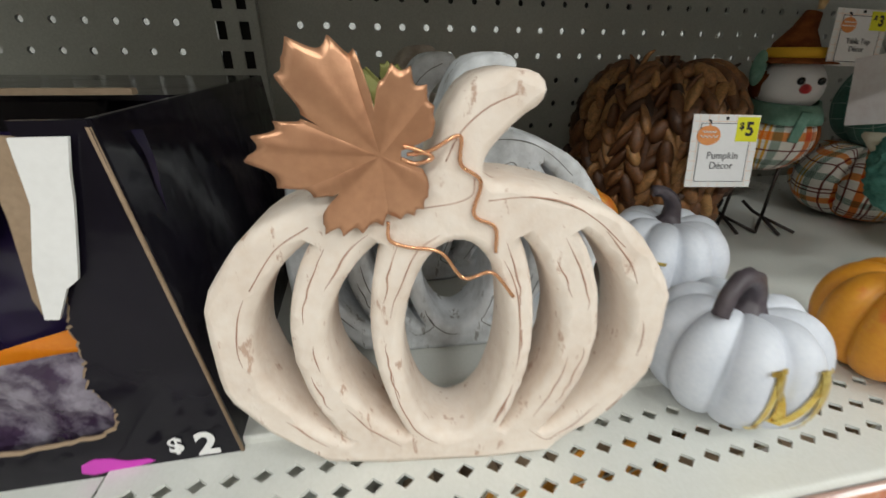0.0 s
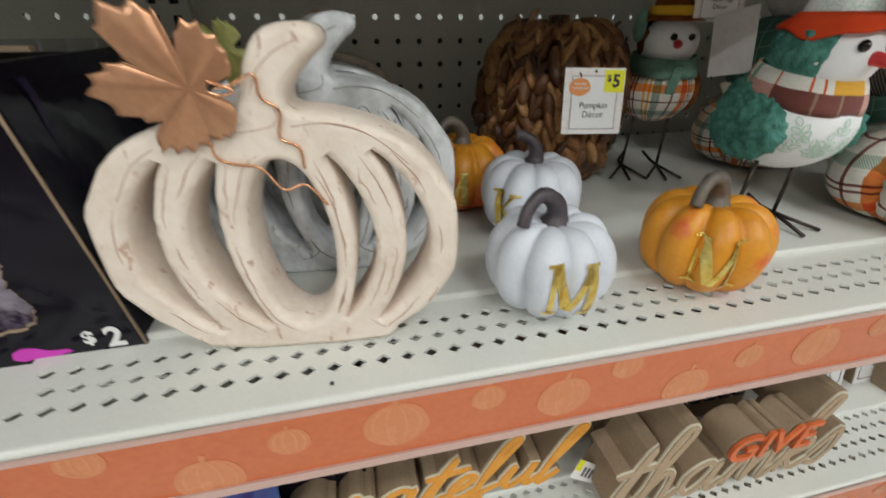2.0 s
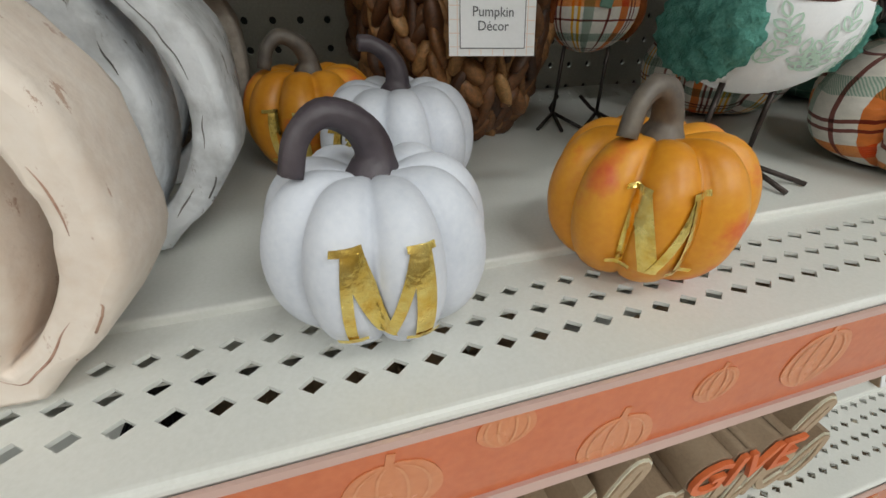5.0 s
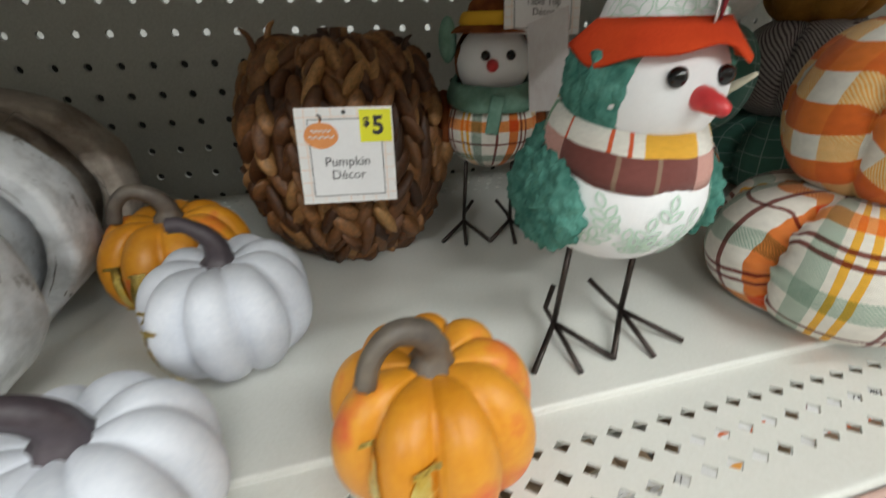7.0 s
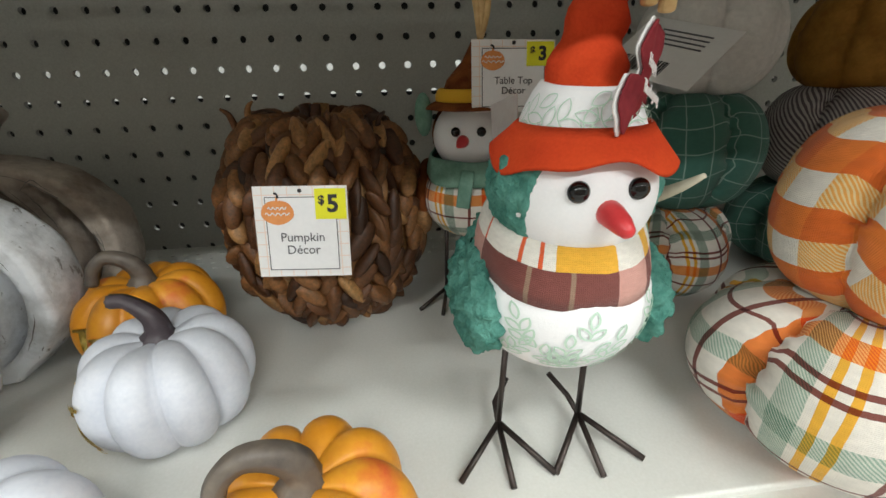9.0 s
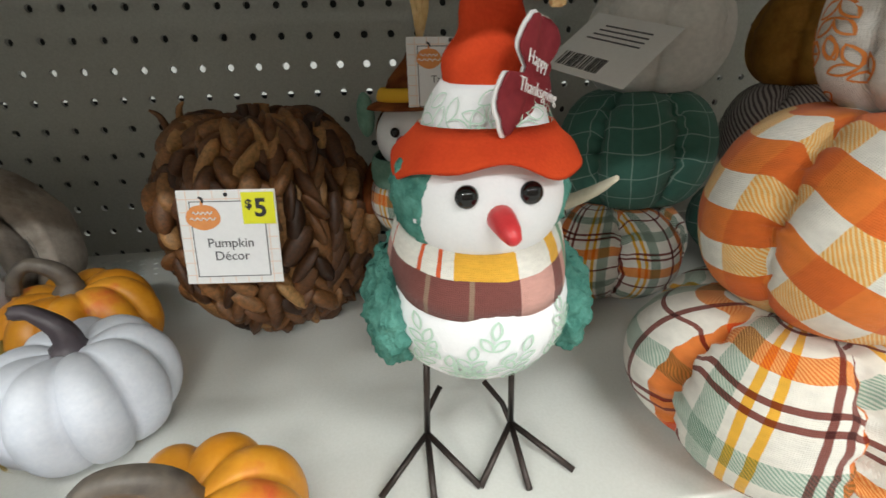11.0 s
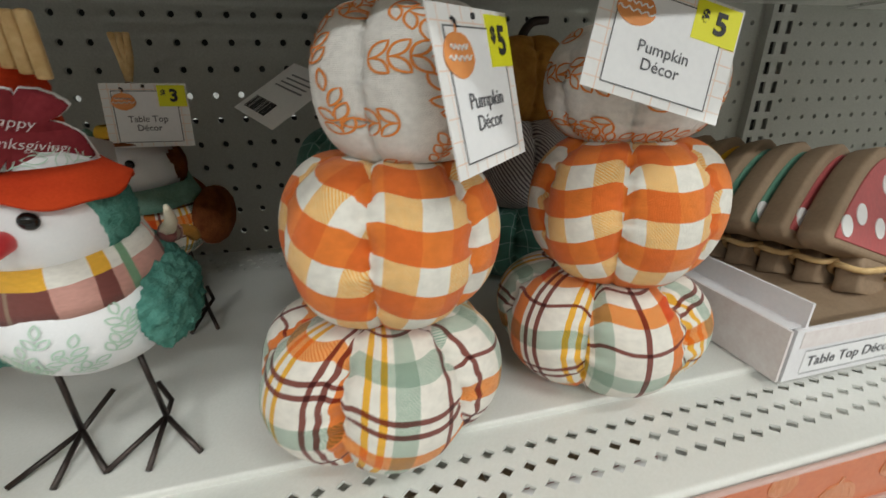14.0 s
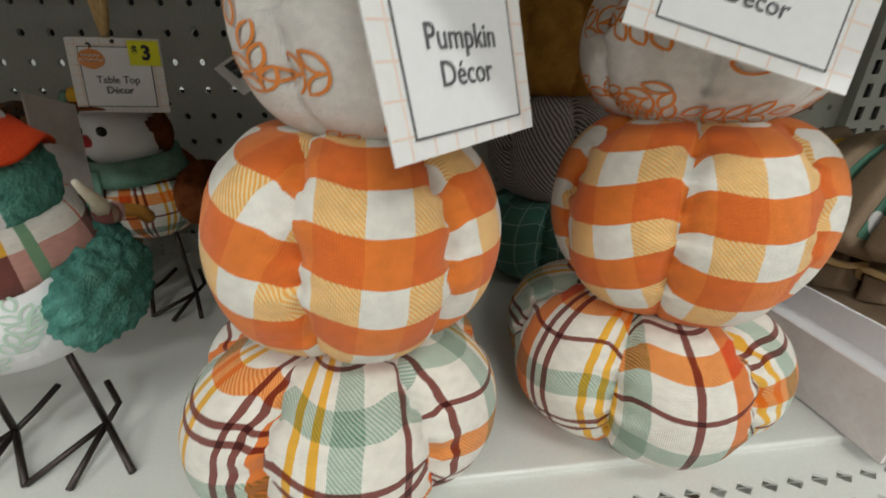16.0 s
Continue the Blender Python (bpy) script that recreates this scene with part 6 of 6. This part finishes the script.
def bowl(x, tail=0.0):
    """Round of a, g: starts high on the right, goes round and comes down again."""
    return [(x + 0.56, 0.80), (x + 0.34, 0.98), (x + 0.08, 0.70), (x + 0.08, 0.26), (x + 0.28, 0.02), (x + 0.50, 0.34), (x + 0.60, 0.92), (x + 0.58, 0.30 + tail), (x + 0.70, 0.02 + tail), (x + 0.88, 0.30)]


def ascender(x, h, lean=0.30):
    """Tall loop of l, f, h, k, t, ending on the baseline."""
    return [(x, 0.30), (x + lean, 0.72 * h), (x + lean + 0.10, 0.97 * h), (x + lean - 0.04, h), (x + lean - 0.18, 0.70 * h), (x + 0.06, 0.06)]


def hump(x, w=0.46):
    return [(x, 0.02), (x + 0.10, 0.60), (x + 0.28, 0.98), (x + w - 0.02, 0.75), (x + w, 0.04)]


def letter(ch, x):
    """Strokes of one script letter from x on, in x-heights, and how far the pen moves on."""
    if ch == "a":
        return [bowl(x)], 0.88
    if ch == "g":
        return [bowl(x)[:7] + [(x + 0.50, -0.36), (x + 0.26, -0.60), (x + 0.06, -0.42), (x + 0.40, -0.06), (x + 0.88, 0.30)]], 0.88
    if ch == "r":
        return [[(x, 0.30), (x + 0.16, 0.95), (x + 0.20, 1.08), (x + 0.30, 0.88), (x + 0.48, 0.84), (x + 0.46, 0.30), (x + 0.56, 0.04), (x + 0.74, 0.30)]], 0.74
    if ch == "e":
        return [[(x, 0.30), (x + 0.30, 0.52), (x + 0.46, 0.84), (x + 0.28, 1.0), (x + 0.08, 0.60), (x + 0.14, 0.12), (x + 0.36, 0.02), (x + 0.62, 0.30)]], 0.62
    if ch == "t":
        return [[(x, 0.30), (x + 0.34, 1.90), (x + 0.14, 0.40), (x + 0.24, 0.02), (x + 0.50, 0.30)], [(x - 0.12, 1.16), (x + 0.25, 1.24), (x + 0.75, 1.36)]], 0.50
    if ch == "f":
        return [ascender(x, 2.2)[:-1] + [(x + 0.02, -0.08), (x - 0.02, -0.44), (x + 0.12, -0.60), (x + 0.24, -0.34), (x + 0.16, 0.02), (x + 0.54, 0.30)]], 0.54
    if ch == "u":
        return [[(x, 0.30), (x + 0.14, 0.95), (x + 0.10, 0.30), (x + 0.26, 0.02), (x + 0.50, 0.40), (x + 0.58, 0.95), (x + 0.56, 0.24), (x + 0.68, 0.02), (x + 0.86, 0.30)]], 0.86
    if ch == "l":
        return [ascender(x, 2.2) + [(x + 0.20, 0.0), (x + 0.44, 0.36)]], 0.46
    if ch == "h":
        return [ascender(x, 2.2), hump(x + 0.06) + [(x + 0.62, 0.02), (x + 0.80, 0.30)]], 0.80
    if ch == "n":
        return [hump(x + 0.06, 0.40), hump(x + 0.48, 0.40) + [(x + 0.98, 0.02), (x + 1.12, 0.30)]], 1.12
    if ch == "k":
        return [ascender(x, 2.2), [(x + 0.06, 0.40), (x + 0.40, 0.98), (x + 0.50, 0.74), (x + 0.18, 0.50), (x + 0.44, 0.06), (x + 0.72, 0.30)]], 0.72
    if ch == "s":
        return [[(x, 0.30), (x + 0.30, 1.10), (x + 0.44, 0.50), (x + 0.30, 0.04), (x + 0.04, 0.10)]], 0.50
    return [[(x + 1.10, 1.75), (x + 0.80, 2.15), (x + 0.20, 1.60), (x + 0.10, 0.60), (x + 0.60, 0.40), (x + 1.10, 1.00), (x + 1.05, 0.20), (x + 0.80, -0.70), (x + 0.40, -0.60), (x + 0.80, -0.05), (x + 1.40, 0.30)]], 1.40


def slab_stroke(path, half, y0, y1, verts, faces):
    """A pen stroke cut from board: half as wide on each side of the path, from y0 back to y1."""
    base, n = len(verts), len(path)
    for i, p in enumerate(path):
        d = (path[min(i + 1, n - 1)] - path[max(i - 1, 0)]).normalized()
        w = half * (1.0 + 0.28 * abs(d.z)) * (0.65 if i in (0, n - 1) else 1.0)
        for sg, y in ((-1, y0), (1, y0), (1, y1), (-1, y1)):
            verts.append((p.x - d.z * w * sg, y - 0.00001 * i, p.z + d.x * w * sg))
    for i in range(n - 1):
        for q in range(4):
            a, b = base + 4 * i + q, base + 4 * i + (q + 1) % 4
            faces.append((a, b, b + 4, a + 4))
    faces.extend([(base, base + 3, base + 2, base + 1), tuple(base + 4 * (n - 1) + q for q in range(4))])


def word_block(text, x, y, z, size, depth, face, label, width, shear=0.25):
    """A free-standing wooden word in joined script: thick tan board with a thin painted face."""
    t = thing("wooden_word", (x, y, z), label, "decoration", "wooden words")
    pen, strokes = 0.0, []
    for ch in text:
        st, adv = letter(ch, pen)
        strokes += st
        pen += adv
    k = width / pen
    foot = min(q[1] for st in strokes for q in st)
    paths = [smooth_path([((u + shear * v) * k, 0, (v - foot) * size + 0.004) for u, v in st], 5) for st in strokes]
    layers = [("letters", M_KRAFT, 0.0044, 0.0, depth)]
    if face is not None:
        layers += [("pale_rim", M_CREAM, 0.0036, -0.0014, -0.0002), ("painted_face", face, 0.0024, -0.0026, -0.0016)]
    for nm, m, half, ya, yb in layers:
        vs, fs = [], []
        for i, p in enumerate(paths):
            slab_stroke(p, half, ya - 0.0002 * (i % 3), yb, vs, fs)
        child(mesh_ob(nm, vs, fs, m, smooth=False), t)
    return t


M_WORDO = noise_mat("golden_orange_paint", (0.74, 0.30, 0.03), (0.80, 0.36, 0.05), 50, 0.5, bump=0.05)
M_WORDW = noise_mat("white_word_paint", (0.76, 0.76, 0.77), (0.82, 0.82, 0.82), 50, 0.5, bump=0.05)
M_TAN = noise_mat("pale_cut_board", (0.40, 0.29, 0.19), (0.46, 0.34, 0.23), 40, 0.7, bump=0.1)
M_RUSTP = noise_mat("rust_orange_paint", (0.66, 0.13, 0.035), (0.72, 0.17, 0.05), 50, 0.5, bump=0.05)
word_block("grateful", -0.095, 0.035, LOW + 0.001, 0.029, 0.040, M_WORDO, "thick wooden word grateful with golden orange face", 0.228)
word_block("grateful", -0.050, 0.120, LSLAB, 0.029, 0.040, M_WORDO, "thick wooden word grateful standing behind", 0.245)
th = word_block("thanks", 0.168, 0.004, LOW, 0.044, 0.040, M_TAN, "thick tan wooden words give thanks", 0.236, 0.12)
for nm, m, dep, yy, off in (("give_block", M_KRAFT, 0.030, 0.012, 0.0016), ("give_face", M_RUSTP, 0.003, -0.0055, 0.0004)):
    gv = words(nm, "GIVE", 0.044, m, th, "rust orange letters GIVE" if m is M_RUSTP else "", dep, 0.0, 0.1, 1.0, off, "LEFT")
    gv.location = (0.100, yy, 0.060)
ga = word_block("Gather", 0.154, 0.066, LSLAB + 0.046, 0.023, 0.030, M_WORDW, "thick wooden word Gather with white face", 0.222)
part("base_words", box_bm(0.05, 0.220, 0.004, 0.028, -0.046, 0.012, 0.001), M_KRAFT, ga)
for k in range(9):
    part("letter_bar", box_bm(0.056 + 0.018 * k, 0.068 + 0.018 * k, 0.001, 0.0042, -0.018, 0.004), M_DARK, ga)
pt = thing("small_label", (0, 0, 0), "small white price label with yellow corner", "tag")
pt.matrix_basis = facing((0.160, 0.026, LOW + 0.030), (0.020, 0.004, -0.020), (0.02, 0.010, 0.022))
part("card", box_bm(-0.022, 0.022, 0, 0.0004, -0.009, 0.009), M_CARD, pt)
part("yellow_corner", box_bm(-0.022, -0.013, -0.0003, 0.0, -0.001, 0.009), M_YELLOW, pt)
for k in range(3):
    part("text_bar", box_bm(-0.008 + 0.007 * k, -0.004 + 0.007 * k, -0.0003, 0.0, -0.005, 0.004), M_GREYINK, pt)


def sign_board(x, y, w, h, lean, rows, label, rz=0.0, frame_col=None):
    t = thing("block_sign", (x, y, LSLAB), label, "sign", "block signs", rz, lean)
    part("board", box_bm(0, w, 0.0, 0.026, 0, h, 0.001), M_KRAFT, t)
    part("face", box_bm(0.0006, w - 0.0006, -0.0008, 0.0, 0.0006, h - 0.0006), M_WORDW, t)
    fc = frame_col or M_GREYINK
    for a, b, c, d in ((0.006, w - 0.006, 0.006, 0.0066), (0.006, w - 0.006, h - 0.0066, h - 0.006), (0.006, 0.0066, 0.006, h - 0.006), (w - 0.0066, w - 0.006, 0.006, h - 0.006)):
        part("border", box_bm(a, b, -0.0012, -0.0006, c, d), fc, t)
    for tx, sz, zz, mt, shr in rows:
        o = words("text", tx, sz, mt, t, "", 0.0003, 0.0, shr)
        o.location = (w / 2, -0.0012, zz)
    return t


s1 = sign_board(0.412, 0.072, 0.108, 0.105, -12, (("Fall", 0.040, 0.068, M_RUSTP, 0.3), ("MOST OF ALL", 0.0115, 0.018, M_GREYINK, 0.0)), "white block sign lettered Fall most of all")
curve_mesh("yellow_leaf", [leaf_ring((0, 0), 0.4, 0.022, 0.006)], 0.0004, 0, M_WORDO, s1).location = (0.05, -0.0014, 0.034)
s2 = sign_board(0.533, 0.070, 0.150, 0.105, -12, (("TO BE", 0.013, 0.084, M_GREYINK, 0.0), ("Thankful", 0.034, 0.056, M_RUSTP, 0.3)), "white block sign lettered Thankful for", 0, M_WINE)
o = words("text", "FOR", 0.020, M_GREYINK, s2, "", 0.0003)
o.location = (0.105, -0.0012, 0.022)
for k in range(6):
    for sg in (-1, 1):
        curve_mesh("sprig_leaf", [leaf_ring((0, 0), 0.2 + sg * 0.7, 0.011, 0.0024)], 0.0004, 0, M_SEAGREEN, s2).location = (0.022 + 0.009 * k, -0.0014, 0.026 - 0.0008 * k)
s3 = sign_board(0.800, 0.000, 0.155, 0.115, -14, (("Gather", 0.036, 0.072, M_GREYINK, 0.35), ("here", 0.016, 0.042, M_GREYINK, 0.2), ("GRATEFUL", 0.013, 0.018, M_GREYINK, 0.0)), "white wooden block sign lettered Gather here grateful", 0)
sign_board(0.560, 0.040, 0.112, 0.060, -20, (("FOR", 0.018, 0.016, M_WINE, 0.0),), "small white framed sign", 0, M_WINE)

gn = thing("fabric_gnome", (0.735, 0.016, LSLAB), "green and white printed fabric cone with an orange bow", "decoration")
M_TOILE = noise_mat("green_white_toile", (0.72, 0.74, 0.70), (0.20, 0.36, 0.28), 110, 0.9, bump=0.3, spec=0.1, contrast=(0.48, 0.60))
gp = [(0, 0, 0.0), (0, 0, 0.012), (0, 0, 0.03), (0.001, 0, 0.05), (0.004, 0, 0.068), (0.009, 0, 0.082), (0.013, 0, 0.088)]
gc = tube("cone", smooth_path(gp, 4), [0.033 - 0.0009 * i - 0.00018 * i * max(0, i - 8) * 0.12 for i in range(25)], M_TOILE, gn, sides=28)
for v in gc.data.vertices:
    v.co += Vector((noise.noise(v.co * 70), noise.noise(v.co * 70 + Vector((3, 3, 3))), 0)) * 0.0022
ob_ = thing("wrapped_candle", (0.792, 0.050, LSLAB), "orange packet in clear film with a red bow", "packet")
part("packet", box_bm(-0.018, 0.018, -0.012, 0.012, 0, 0.075, 0.006), M_ORBAND, ob_)
for k in range(7):
    a = k * 0.9
    tube("ribbon", smooth_path([(0, -0.012, 0.072), (0.010 * math.cos(a), -0.016, 0.074 + 0.008 * math.sin(a)), (0.022 * math.cos(a), -0.015, 0.070 + 0.014 * math.sin(a))], 3), 0.0018, M_RUSTP, ob_, sides=5)

lb = thing("display_box", (-0.030, 0.055, LOW), "glossy black cardboard display box with violet packets", "box")
part("front", box_bm(-0.17, 0.0, 0, 0.0024, 0, 0.100, 0.0005), M_BLACKBOX, lb)
part("side", box_bm(-0.0024, 0.0, 0.0026, 0.24, 0, 0.150, 0.0005), M_BLACKBOX, lb)
part("back", box_bm(-0.17, -0.0026, 0.236, 0.24, 0, 0.150), M_BLACKBOX, lb)
curve_mesh("white_point", [[(-0.052, 0.098), (-0.038, 0.060), (-0.026, 0.098)]], 0.0004, 0, M_CARD, lb).location = (0, -0.0006, 0)
vb = thing("foil_packet", (-0.150, 0.030, LOW), "crinkled violet and blue foil packet", "packet")
M_FOIL = noise_mat("violet_blue_foil", (0.09, 0.02, 0.20), (0.03, 0.13, 0.36), 45, 0.18, 0.5, bump=0.8, fine=80, bdist=0.004)
vv, vf = [], []
for j in range(17):
    for i in range(25):
        x, z = -0.05 + 0.11 * i / 24, 0.105 * j / 16
        vv.append((x, 0.004 * noise.noise(Vector((x * 60, z * 60, 2))) - 0.012 * math.sin(math.pi * i / 24) * math.sin(math.pi * j / 16), z))
for j in range(16):
    for i in range(24):
        a = j * 25 + i
        vf.append((a, a + 1, a + 26, a + 25))
fo = child(mesh_ob("pouch", vv, vf, M_FOIL), vb)
fo.modifiers.new("thick", "SOLIDIFY").thickness = 0.006

# dried grass on the lowest shelf
rg = random.Random(11)
gvts, gfs = [], []
for k in range(900):
    c = Vector((rg.uniform(0.28, 0.95), rg.uniform(-0.03, 0.16), DECK - 0.4826 + 0.004))
    d = Vector((rg.uniform(-1, 1), rg.uniform(-1, 0.8), rg.uniform(0.3, 1.6))).normalized()
    ln, wd = rg.uniform(0.05, 0.12), rg.uniform(0.0010, 0.0034)
    sd = d.cross(Vector((rg.uniform(-1, 1), rg.uniform(-1, 1), 0.2))).normalized() * wd
    n0 = len(gvts)
    m1 = c + d * ln * 0.55
    tip = c + d * ln + Vector((0, 0, -rg.uniform(0, 0.03)))
    gvts.extend([c - sd * 0.4, c + sd * 0.4, m1 + sd, m1 - sd, tip])
    gfs.extend([(n0, n0 + 1, n0 + 2, n0 + 3), (n0 + 3, n0 + 2, n0 + 4)])


def grass_mat():
    m, N, L, b = mat("dried_grass", 0.85)
    g = nd(N, "ShaderNodeNewGeometry")
    r = ramp(N, [(0.0, (0.10, 0.065, 0.04)), (0.5, (0.28, 0.21, 0.14)), (0.75, (0.5, 0.44, 0.34)), (1.0, (0.70, 0.67, 0.60))])
    L.new(g.outputs["Random Per Island"], r.inputs["Fac"])
    L.new(r.outputs["Color"], b.inputs["Base Color"])
    return m


tagged(mesh_ob("dried_grass", gvts, gfs, grass_mat(), False), "brown and cream dried grasses on the lowest shelf", "plants", "", "stuff")

# wire fence end on the neighbouring bay
wf = thing("wire_divider", (-0.215, -0.012, DECK - 0.003), "white wire shelf divider", "shelf divider")
tube("rail", smooth_path([(0.022, 0.000, 0.004), (0.012, 0.0, 0.016), (0.0, 0.002, 0.020), (-0.02, 0.005, 0.020), (-0.08, 0.01, 0.020)], 5), 0.0022, M_SHELF, wf)
tube("foot_rail", smooth_path([(0.022, 0.000, 0.002), (0.0, 0.0, 0.002), (-0.08, 0.008, 0.002)], 4), 0.0020, M_SHELF, wf)
# dark speck on the front deck
tagged(part("speck", box_bm(-0.0350, -0.0335, -0.0140, -0.0120, DECK + 0.0001, DECK + 0.0009, 0.0002), M_DARK), "small dark speck of dirt on the shelf", "debris")
